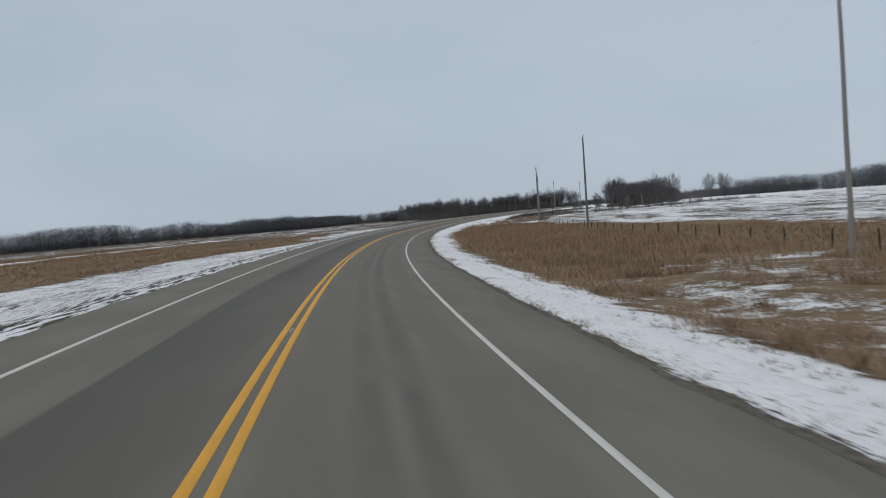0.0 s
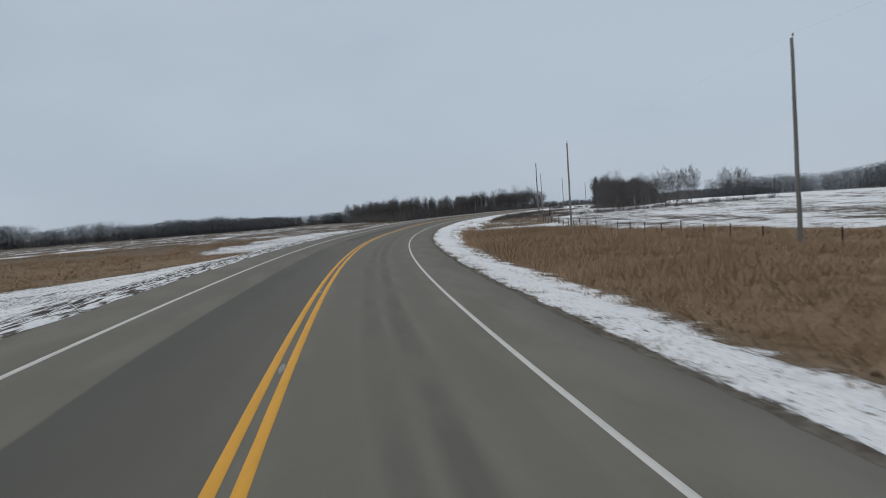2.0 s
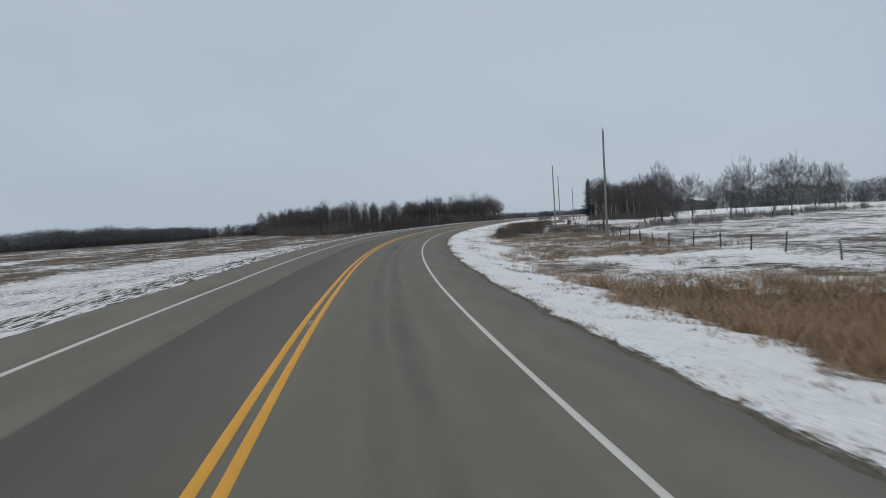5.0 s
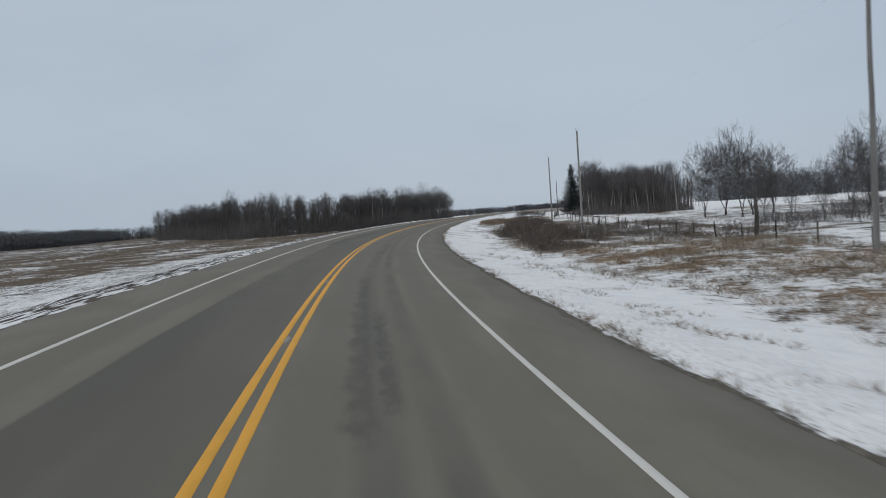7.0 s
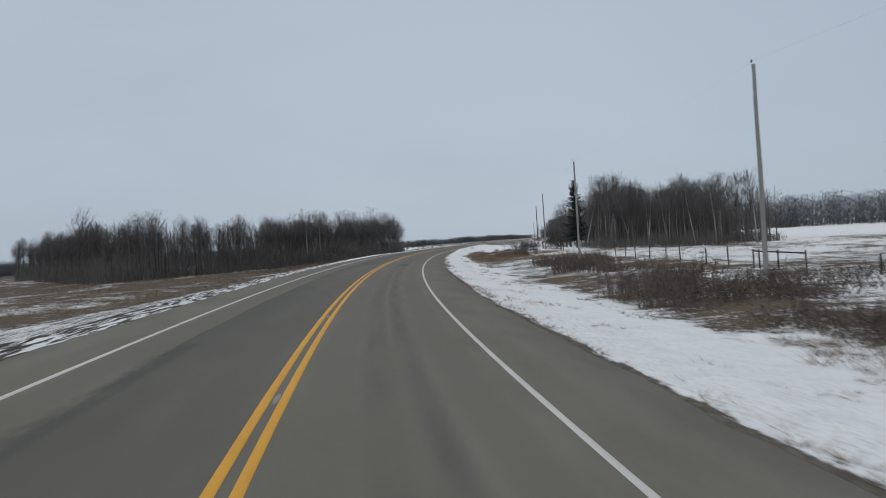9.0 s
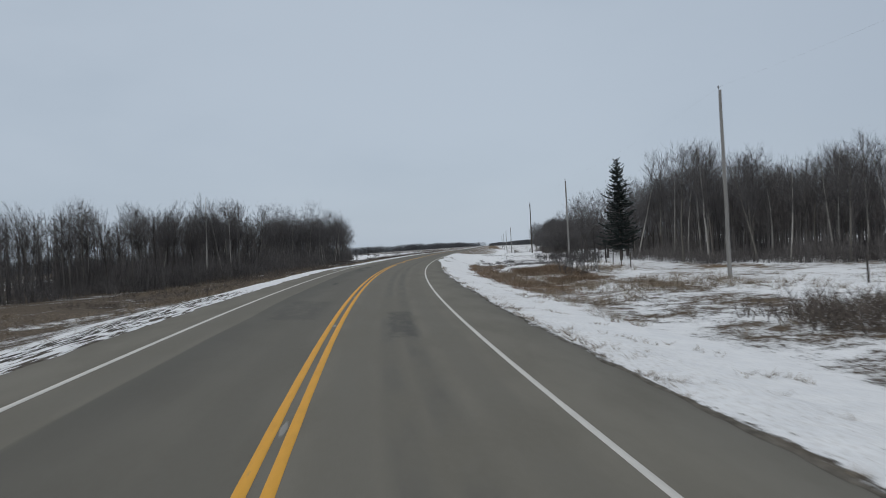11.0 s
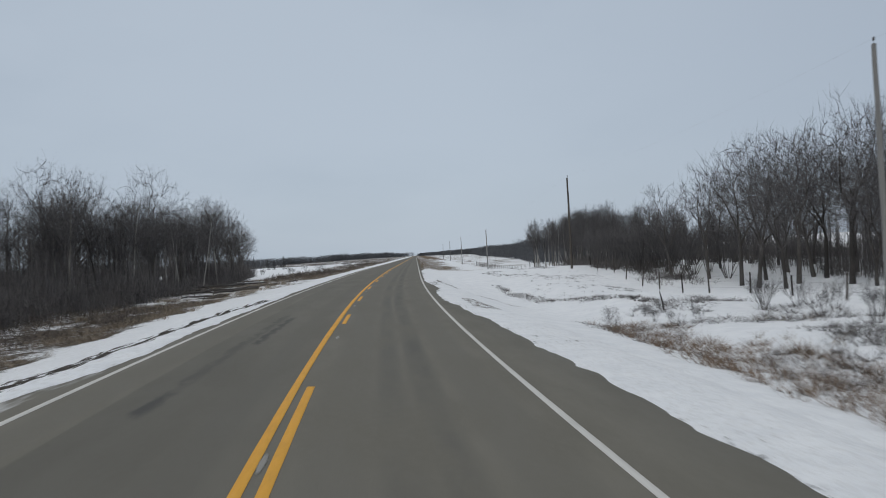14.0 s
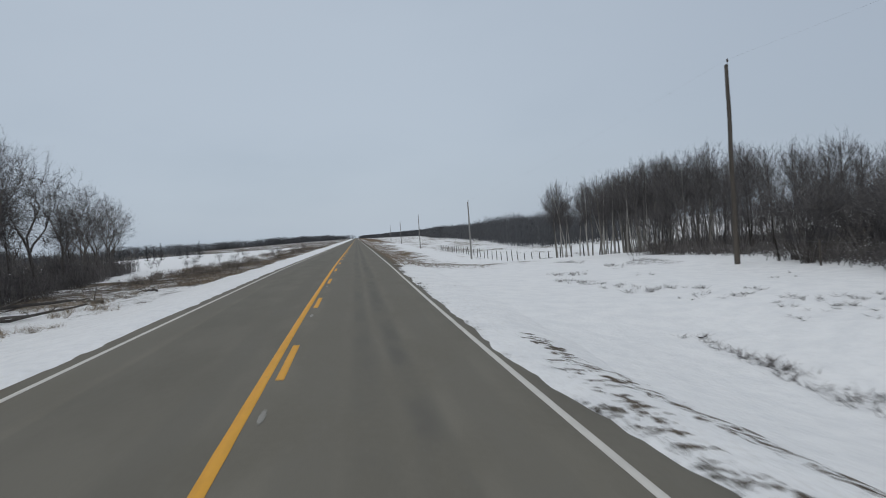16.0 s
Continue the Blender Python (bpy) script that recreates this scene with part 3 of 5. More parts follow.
    return np.stack([np.clip(snow, 0, 1.1), tone, rut, gravel * np.where(right, 0.9, 0.4)], -1)


def tips_of(s, l):
    """How thickly grass tips and grit stand through the snow of the verge."""
    er, el = edge_right(s), edge_left(s)
    q = np.where(l > 0, l - er, el - l)
    drift = vnoise(s, l * 2.0, 5.0, 16)
    near = np.exp(-(np.clip(q, 0, 99) / 2.0) ** 2)
    r = (0.24 + 0.62 * near) * knots(s, (-200, 1), (300, 0.9), (350, 0.55), (372, 0.35), (3200, 0.35))
    w = knots(s, (-200, 0.75), (250, 0.75), (310, 0.35), (3200, 0.2)) * (1 + 0.45 * np.clip((q - 2.8) / 2.5, 0, 1))
    t = np.where(l > 0, r, w) * (0.45 + 1.1 * drift)
    t = np.clip(t, 0, 1.3) * np.clip((45 - q) / 20, 0, 1)
    tread = np.exp(-((l - knots(s, (392, 6.0), (395, 5.85), (399, 5.5), (403.5, 5.1), (406, 5.0))) / 0.24) ** 2) * ((s > 392) & (s < 406))
    tread = tread + 0.34 * np.exp(-((l - 4.7) / 0.35) ** 2) * ((s > 395) & (s < 402.5)) + np.exp(-((l - knots(s, (391, 9.2), (395.5, 6.8))) / 0.4) ** 2) * ((s > 391) & (s < 396.2))
    tread = tread + 0.8 * np.exp(-((l - knots(s, (374, 5.6), (381, 5.7))) / 0.45) ** 2) * ((s > 374) & (s < 382))
    return np.stack([t, np.clip(tread, 0, 1), t, np.ones_like(t)], -1)


def painted(me, x, y, s, l):
    """Writes what covers each point of the ground into the mesh."""
    lay = me.color_attributes.new("cover", "FLOAT_COLOR", "POINT")
    lay.data.foreach_set("color", cover_of(x, y, s, l).ravel())
    lay = me.color_attributes.new("tips", "FLOAT_COLOR", "POINT")
    lay.data.foreach_set("color", tips_of(s, l).ravel())


def build_ground():
    gx, gy = lines_to((-40, 140), 1.3, 4200), lines_to((-25, 510), 1.3, 4200)
    x, y = np.meshgrid(gx, gy)
    nx, ny = len(gx), len(gy)
    x, y = x.ravel(), y.ravel()
    s, l = road_coords(x, y)
    z = land(x, y, s, l)
    i = np.arange(nx * ny).reshape(ny, nx)
    f = np.stack([i[:-1, :-1], i[:-1, 1:], i[1:, 1:], i[1:, :-1]], -1).reshape(-1, 4)
    me = mesh_of("ground", np.stack([x, y, z], 1), f, GROUND, True)
    uv_of(me, "road", np.stack([s, l], 1))
    painted(me, x, y, s, l)
    return tagged(new("ground", me), "snow-dusted prairie ground with dry brown grass", "ground", kind="structure")


build_ground()


# ---- road and its markings ----
def strip(name, s, l0, l1, up, mat, cols=1, drop=0.0, lip=0.06):
    """A ribbon that follows the road, with edges turned down."""
    fr = np.linspace(0, 1, cols + 1)
    l = l0[:, None] * (1 - fr) + l1[:, None] * fr
    ups = np.full(l.shape, up)
    if drop:
        l = np.concatenate([l[:, :1] - lip, l, l[:, -1:] + lip], 1)
        ups = np.concatenate([np.full((len(s), 1), up - drop), ups, np.full((len(s), 1), up - drop)], 1)
    ss = np.repeat(s[:, None], l.shape[1], 1)
    p = road_point(ss, l, ups)
    n, m = l.shape
    i = np.arange(n * m).reshape(n, m)
    f = np.stack([i[:-1, :-1], i[:-1, 1:], i[1:, 1:], i[1:, :-1]], -1).reshape(-1, 4)
    me = mesh_of(name, p.reshape(-1, 3), f, mat, True)
    uv_of(me, "road", np.stack([ss.ravel(), l.ravel()], 1))
    return me


def road_steps(a, b):
    return np.concatenate([np.arange(a, 60, 1.0), np.arange(60, min(b, 450), 0.6), np.arange(450, min(b, 700), 2.0), np.arange(700, b, 8.0)]) if b - a > 500 else np.arange(a, b + 0.01, 0.6)


def build_road():
    s = road_steps(-80.0, 2800.0)
    road = tagged(new("road", strip("road", s, edge_left(s) - 0.03, edge_right(s) + 0.1, 0.0, ASPHALT, 8, 0.12)), "worn grey two-lane asphalt highway, banked", "road", kind="structure")
    half = 0.061

    def line(name, a, b, c, mat, label):
        q = road_steps(a, b)
        w = (0.052 if name == "edge_line" else half) + 0.006 * (vnoise(q, q * 0, 0.9, 21) - 0.5)
        if name == "centre_line" and c < 0:
            c, w = c + knots(q, (357, 0.0), (368, 0.03), (3200, 0.03)), w + knots(q, (357, 0.0), (368, 0.012), (3200, 0.012))
        part(name, strip(name, q, c - w, c + w, 0.006, mat, 1, 0.004, 0.004), road, label)

    line("edge_line", -80.0, 2800.0, 3.72, WHITE, "white painted edge line")
    line("edge_line", -80.0, 2800.0, -3.72, WHITE, "white painted edge line")
    line("centre_line", -80.0, 2800.0, -0.125, YELLOW, "solid yellow centre line")
    line("centre_line", -80.0, 357.0, 0.125, YELLOW, "solid yellow centre line")
    for k in range(32):
        a = 367.8 + 11.25 * k
        line("centre_dash", a, a + 3.7, 0.145, YELLOW, "broken yellow passing line" if k == 0 else "")


build_road()


def worn_markers(road):
    """Pale scraped paint patches along the middle of the road, one every eleven or twelve metres."""
    rng = np.random.RandomState(8)
    for k in range(44):
        s0 = 3.6 + 11.62 * k + rng.normal(0, 0.15)
        q = np.arange(s0, s0 + 0.75, 0.05)
        c = (0.0 if s0 < 357 else 0.155) + 0.02 * rng.randn()
        w = 0.042 * np.clip(np.sin(np.pi * (q - s0 + 0.06) / 0.86), 0.15, 1) * (0.6 + 0.7 * rng.rand(len(q)))
        part("paint_patch", strip("paint_patch", q, c - w, c + w, 0.008, SCRAPED, 1, 0.002, 0.003), road, "pale scraped paint patch" if k == 0 else "")


worn_markers(bpy.data.objects["road"])


def verge(side, label):
    """The snow and grit that lies over the edge of the asphalt, down to the ground beside it."""
    s = np.concatenate([np.arange(-40, 470, 0.3), np.arange(470, 800, 1.0), np.arange(800, 2750, 8.0)])
    qs = np.array([0.0, 0.07, 0.2, 0.4, 0.6, 0.8, 0.95, 1.1, 1.25, 1.4, 1.6, 1.8, 2.0, 2.2, 2.5])
    ups = np.interp(qs, [0.0, 0.07, 0.25, 0.6, 1.1, 1.7, 2.5], [0.002, 0.022, 0.035, 0.045, 0.04, 0.02, -0.06])
    e = edge_right(s) if side > 0 else edge_left(s)
    e = e + side * 0.10 * (vnoise(s, s * 0, 0.45, 91 + side) - 0.5)
    ss = np.repeat(s[:, None], len(qs), 1)
    l = e[:, None] + side * qs
    p = road_point(ss, l)
    flat = land(p[..., 0].ravel(), p[..., 1].ravel(), ss.ravel(), l.ravel()).reshape(l.shape)
    plane = centre_z(ss) + bank(ss, e[:, None] + side * np.minimum(qs, 0.5))
    k = np.clip(qs / 2.5, 0, 1)
    lump = (0.05 * (vnoise(ss, l, 0.8, 93) - 0.4) + 0.04 * (vnoise(ss, l, 0.35, 94) - 0.5)) * np.sin(np.clip(qs / 2.5, 0, 1) * np.pi)
    if side < 0:
        lump = lump - np.where(ss > 330, 0.06 * np.exp(-((l - groove(ss)) / 0.14) ** 2), 0.06 * np.exp(-((qs - 1.5) / 0.5) ** 2) * vnoise(ss * 0.4, l, 0.35, 95))
    p[..., 2] = np.where(k < 0.999, np.maximum(flat + 0.02, plane * (1 - k) + flat * k), flat) + ups + lump
    n, m = l.shape
    i = np.arange(n * m).reshape(n, m)
    f = np.stack([i[:-1, :-1], i[:-1, 1:], i[1:, 1:], i[1:, :-1]], -1).reshape(-1, 4)
    if side < 0:
        f = f[:, ::-1]
    me = mesh_of("verge", p.reshape(-1, 3), f, GROUND, True)
    uv_of(me, "road", np.stack([ss.ravel(), l.ravel()], 1))
    painted(me, p[..., 0].ravel(), p[..., 1].ravel(), ss.ravel(), l.ravel())
    tagged(new("verge", me), label, "verge", kind="structure")


verge(1, "snowy gravel verge over the asphalt edge")
verge(-1, "rutted snowy verge over the asphalt edge")


# ---- plants: shapes ----
def unit(v):
    return v / (np.linalg.norm(v) + 1e-9)


def bough(rng, out, p, d, length, r, level, spec):
    """A branch with its side branches, written into out[level]; the last level is thin twigs."""
    kids, nseg, wig, lift, spread, ratio = spec[level]
    pts, dirs = [p], []
    for k in range(nseg):
        d = unit(d + rng.normal(0, wig, 3) + np.array([0, 0, lift]))
        dirs.append(d)
        pts.append(pts[-1] + d * length / nseg)
    last = level == len(spec) - 1
    for k in range(nseg):
        r0, r1 = r * (1 - 0.75 * k / nseg), r * (1 - 0.75 * (k + 1) / nseg)
        out[level].append((*pts[k], *pts[k + 1], r0, r1))
    if last:
        return
    for k in range(kids):
        t = 0.25 + 0.75 * (k + rng.rand()) / kids
        i = min(int(t * nseg), nseg - 1)
        q = pts[i] + (pts[i + 1] - pts[i]) * (t * nseg - i)
        side = unit(np.cross(dirs[i], rng.normal(0, 1, 3)))
        e = unit(dirs[i] + side * spread * (0.7 + 0.6 * rng.rand()))
        bough(rng, out, q, e, length * ratio * (0.65 + 0.6 * rng.rand()) * (1.15 - 0.5 * t), max(r * 0.55 * (1 - 0.5 * t), (0.012, 0.009, 0.006)[level + 1]), level + 1, spec)


def flock(rng, tips, k):
    """Splits points into k neighbouring groups."""
    c = tips[rng.choice(len(tips), k, replace=False)]
    for turn in range(3):
        near = np.argmin(((tips[:, None] - c) ** 2).sum(2), 1)
        c = np.array([tips[near == j].mean(0) if (near == j).any() else c[j] for j in range(k)])
    return [tips[near == j] for j in range(k) if (near == j).any()]


def limbs_to(rng, out, p, d, tips, r, depth, forks=2):
    """Limbs that fork again and again from p until each tip is reached; rows of tapered segments go to out."""
    if len(tips) <= 2:
        for q in tips:
            ln = np.linalg.norm(q - p)
            mid = p + d * ln * 0.3 + (q - p) * 0.3 + rng.normal(0, 0.05, 3) * ln
            out.append((*p, *mid, max(r * 0.8, 0.011), max(r * 0.6, 0.009)))
            out.append((*mid, *q, max(r * 0.6, 0.009), 0.006))
        return
    for group in flock(rng, tips, min(forks, len(tips))):
        go = group.mean(0) - p
        far = np.linalg.norm(go)
        e = unit(unit(go) * 0.85 + d * 0.3 + rng.normal(0, 0.14, 3))
        ln = far * (0.38 + 0.2 * rng.rand())
        rr = max(0.014, r * (len(group) / len(tips)) ** 0.37)
        mid = p + unit(d * 0.6 + e) * ln * 0.5 + rng.normal(0, 0.07, 3) * ln
        end = p + e * ln
        out.append((*p, *mid, rr, rr * 0.9))
        out.append((*mid, *end, rr * 0.9, rr * 0.82))
        limbs_to(rng, out, end, unit(end - mid), group, rr * 0.82, depth + 1, 2 if rng.rand() < 0.6 else 3)


def twigs_at(rng, tips, mid, n, ln, r):
    """Short fine twigs that fan out at the ends of the limbs."""
    tw = []
    for q in tips:
        out = unit(q - mid)
        for k in range(n):
            e = unit(out * 0.75 + np.array([0, 0, 0.35]) + rng.normal(0, 0.45, 3))
            p = q - out * ln * 1.5 * rng.rand() + rng.normal(0, 0.06, 3) * ln
            tw.append((*p, *(p + e * ln * (0.5 + 0.9 * rng.rand())), r, 0))
    return tw


def crown_tips(rng, n, height, wide, low, shell=0.5):
    """Points that fill an uneven egg-shaped crown, thicker towards its outside."""
    d = rng.normal(0, 1, (n, 3))
    d /= np.linalg.norm(d, axis=1, keepdims=True)
    lobes = [unit(rng.normal(0, 1, 3)) for k in range(7)]
    swell = 0.80 + 0.24 * np.max([np.clip(d @ q, 0, 1) ** 5 for q in lobes], 0)
    r = (0.30 + 0.70 * rng.rand(n) ** shell) * swell
    egg = np.array([wide, wide, (1 - low) * height / 2])
    p = d * r[:, None] * egg
    narrow = 1 - 0.30 * np.clip(-p[:, 2] / egg[2], 0, 1)
    return p * np.stack([narrow, narrow, np.ones(n)], 1) + np.array([0, 0, height * (1 + low) / 2])


def bare_tree(seed, height, kind):
    """Trunk and leafless crown of a broad-leaved tree, as two (points, faces) pairs."""
    rng = np.random.RandomState(seed)
    trunk, out = [], []
    if kind == "aspen":
        n, base = 10, 0.085 + 0.04 * rng.rand()
        p, d = np.zeros(3), unit(np.array([*rng.normal(0, 0.03, 2), 1.0]))
        pts = [p]
        for k in range(n):
            d = unit(d + rng.normal(0, 0.04, 3) * [1, 1, 0.2] + np.array([0, 0, 0.05]))
            pts.append(pts[-1] + d * height * 0.93 / n)
        pts = np.array(pts)
        rad = [base * (1 - 0.88 * k / n) for k in range(n + 1)]
        low = 0.36 + 0.16 * rng.rand()
        tips = crown_tips(rng, 190, height, height * (0.175 + 0.06 * rng.rand()), low, 0.55)
        tips[:, :2] += pts[-2, :2] * np.clip(tips[:, 2:] / height, 0, 1)
        reach = np.hypot(tips[:, 0], tips[:, 1])
        at = np.clip(tips[:, 2] - 1.5 * reach - 0.05 * height, height * low * 0.8, height * 0.86)
        slot = np.clip((at / (height * 0.93) * n * 2).astype(int), 0, 2 * n - 1)
        for j in np.unique(slot):
            group, i = tips[slot == j], j // 2
            p = pts[i] + (pts[i + 1] - pts[i]) * (0.5 * (j % 2) + 0.3 * rng.rand())
            if len(group) > 2:
                limbs_to(rng, out, p, unit(group.mean(0) - p + np.array([0, 0, 0.3])), group, rad[i] * 0.5, 0, 3)
            else:
                limbs_to(rng, out, p, np.array([0, 0, 1.0]), group, 0.014, 1)
        trunk = [(*pts[k], *pts[k + 1], rad[k], rad[k + 1]) for k in range(n)]
        stem = pipe(pts, rad, 7)
        tw = twigs_at(rng, tips, np.array([0, 0, height * 0.5]), 8, 0.07 * height, 0.0065)
    elif kind in ("spreading", "clump"):
        many = kind == "clump"
        fork = height * (0.06 if many else 0.13 + 0.14 * rng.rand())
        base = (0.085 if many else 0.105) + 0.03 * rng.rand()
        lean = rng.normal(0, 0.05, 2)
        foot = np.array([lean[0] * fork, lean[1] * fork, fork])
        tips = crown_tips(rng, 400 if many else 300, height, height * (0.34 if many else 0.28 + 0.06 * rng.rand()), 0.16 if many else 0.17, 0.7)
        trunk = [(0, 0, -0.1, *(foot * 0.4), base * 1.3, base), (*(foot * 0.4), *foot, base, base * 0.9)]
        limbs_to(rng, out, foot, np.array([*lean, 1.0]), tips, base * (0.62 if many else 0.92), 0, 5 if many else 3)
        trunk += [q for q in out if q[6] > 0.034]
        out = [q for q in out if q[6] <= 0.034]
        stem = tubes(trunk, 7)
        tw = twigs_at(rng, tips, np.array([0, 0, height * 0.45]), 10 if many else 7, 0.078 * height, 0.0075 if many else 0.006)
    else:
        # shrub: many stems from the ground
        levels = [[], [], []]
        spec = [(6, 3, 0.14, 0.05, 0.7, 0.5), (8, 1, 0.15, 0.05, 0.6, 0.9), (0, 1, 0.1, 0.02, 0.7, 0.5)]
        for k in range(13):
            a, tilt = rng.rand() * 6.283, 0.15 + 0.5 * rng.rand()
            e = unit(np.array([math.cos(a) * tilt, math.sin(a) * tilt, 1.0]))
            root = np.array([math.cos(a), math.sin(a), 0]) * 0.25 * rng.rand()
            trunk.append((*root, *(root + e * height * 0.3), 0.022, 0.016))
            bough(rng, levels, root + e * height * 0.28, e, height * (0.5 + 0.3 * rng.rand()), 0.016, 0, spec)
        return tubes(trunk, 4), joined(tubes(levels[0], 3), spikes(levels[1]), slivers(levels[2], seed))
    thick, thin = [q for q in out if q[6] > 0.021], [q for q in out if q[6] <= 0.021]
    return stem, joined(tubes(thick, 3), ribbons(thin, seed), slivers(tw, seed))


def light_tree(seed, height):
    """A lighter tree for the inside of woods."""
    rng = np.random.RandomState(seed)
    tips = crown_tips(rng, 46, height, height * 0.17, 0.12, 0.7)
    out = []
    for j in range(5):
        z = height * (0.10 + 0.15 * j)
        group = tips[(tips[:, 2] >= z + 0.04 * height) & (tips[:, 2] < z + (0.19 if j < 4 else 1.0) * height)]
        if len(group):
            limbs_to(rng, out, np.array([0, 0, z]), np.array([0, 0, 1.0]), group, 0.03, 0)
    tw = [(*q[:6], max(q[6], 0.02), 0) for q in out]
    fine = twigs_at(rng, tips, np.array([0, 0, height * 0.4]), 3, 0.085 * height, 0.017)
    return joined(tubes([(0, 0, 0, 0.1, 0, height * 0.5, 0.09, 0.06), (0.1, 0, height * 0.5, 0, 0.1, height * 0.92, 0.06, 0.015)], 4), slivers(tw, seed), slivers(fine, seed + 1))


def tuft(seed, blades, wide, high, bend, thick=0.011):
    """A tussock of bent blades, about 1 high."""
    rng = np.random.RandomState(seed)
    v, f = [], []
    for k in range(blades):
        a, b = rng.rand() * 6.283, rng.rand() * 6.283
        root = np.array([math.cos(a), math.sin(a), 0]) * wide * 0.35 * rng.rand()
        h = high * (0.55 + 0.45 * rng.rand())
        out = np.array([math.cos(b), math.sin(b), 0])
        side = np.array([-out[1], out[0], 0]) * thick * (0.7 + 0.6 * rng.rand())
        tip = root + out * bend * h * (0.5 + 0.6 * rng.rand()) + np.array([0, 0, h])
        n = len(v)
        v += [root - side, root + side, tip]
        f += [(n, n + 1, n + 2)]
    return np.array(v), np.array(f)


def brush_clump(seed, stems, wide, high):
    """A thicket of thin upright stems with twigs."""
    rng = np.random.RandomState(seed)
    st, tw = [], []
    for k in range(stems):
        a, b = rng.rand() * 6.283, rng.rand() * 6.283
        p = np.array([math.cos(a), math.sin(a), 0]) * wide * 0.5 * math.sqrt(rng.rand())
        h = high * (0.45 + 0.55 * rng.rand())
        tilt = 0.15 + 0.55 * rng.rand()
        d = unit(np.array([math.cos(b) * tilt, math.sin(b) * tilt, 1]))
        st.append((*p, *(p + d * h), 0.016, 0))
        for j in range(6):
            q = p + d * h * (0.25 + 0.65 * rng.rand())
            e = unit(d + rng.normal(0, 0.75, 3))
            tw.append((*q, *(q + e * h * 0.42), 0.013, 0))
    return joined(spikes(st), slivers(tw, seed))


def spruce_shapes(seed, height, wide, whorls, clear):
    """Trunk, and a crown of drooping boughs with needle sprays."""
    rng = np.random.RandomState(seed)
    base = 0.17 * height / 12
    trunk = [(0, 0, height * k / 8, 0, 0, height * (k + 1) / 8, base * (1 - k / 8.1), base * (1 - (k + 1) / 8.1)) for k in range(8)]
    limbs, v, f = [], [], []
    for w in range(whorls):
        t = clear + (0.975 - clear) * (w + 0.6 * rng.rand()) / whorls
        n = 5 + rng.randint(4)
        gap = rng.rand() * 6.283
        u = (1 - t) / (1 - clear)
        reach = (wide * u ** 0.66 * min(1.0, 0.66 + (t - clear) * 3.0) + 0.05) * (0.78 + 0.34 * rng.rand())
        for b in range(n):
            a = gap + b * 6.283 / n + rng.normal(0, 0.3)
            ln = reach * (0.30 + 0.80 * rng.rand())
            droop = 0.30 - 0.62 * u + rng.normal(0, 0.10)
            p, d = np.array([0, 0, height * t + rng.normal(0, 0.10)]), unit(np.array([math.cos(a), math.sin(a), droop]))
            m = 4
            for k in range(m):
                d = unit(d + np.array([0, 0, 0.10 * k]) + rng.normal(0, 0.05, 3))
                q = p + d * ln / m
                limbs.append((*p, *q, 0.020 * (1 - k / 5), 0.020 * (1 - (k + 1) / 5)))
                side = unit(np.cross(d, [0, 0, 1.0]))
                for j in range(4 + int(6 * ln / wide) + (4 if k else 0)):
                    o = p + (q - p) * rng.rand()
                    sgn = rng.choice((-1, 1))
                    e = unit(d * 0.75 + side * sgn * (0.45 + 0.6 * rng.rand()) + np.array([0, 0, rng.normal(-0.22, 0.25)]))
                    sl = (0.13 + 0.20 * rng.rand()) * (0.55 + 0.6 * ln / (wide + 0.2)) * min(1.0, 0.35 + 2.6 * u) * height / 11
                    nrm = unit(np.cross(e, rng.normal(0, 1, 3)))
                    wd = 0.026 * height / 11 + 0.10 * sl
                    i = len(v)
                    v += [o, o + e * sl * 0.45 + nrm * wd, o + e * sl * 1.2, o + e * sl * 0.45 - nrm * wd, o + e * sl * 0.5 + np.cross(e, nrm) * wd * 0.8]
                    f += [(i, i + 1, i + 4), (i + 1, i + 2, i + 4), (i + 2, i + 3, i + 4), (i + 3, i, i + 4)]
                p = q
    return tubes(trunk, 8), tubes(limbs, 3), (np.array(v), np.array(f))


def on_land(s, l):
    """Points on the ground, or on the verge close to the asphalt."""
    p = road_point(s, l)
    p[..., 2] = land(p[..., 0].ravel(), p[..., 1].ravel()).reshape(p[..., 2].shape)
    q = np.where(l > 0, l - edge_right(s), edge_left(s) - l)
    p[..., 2] += np.clip(1 - q / 2.2, 0, 1) * 0.16
    return p


def strewn(rng, n, s0, s1, l0, l1, keep=None):
    """Random ground points in a stretch of the roadside."""
    s, l = s0 + (s1 - s0) * rng.rand(n), l0 + (l1 - l0) * rng.rand(n)
    if keep is not None:
        m = keep(s, l)
        s, l = s[m], l[m]
    return s, l


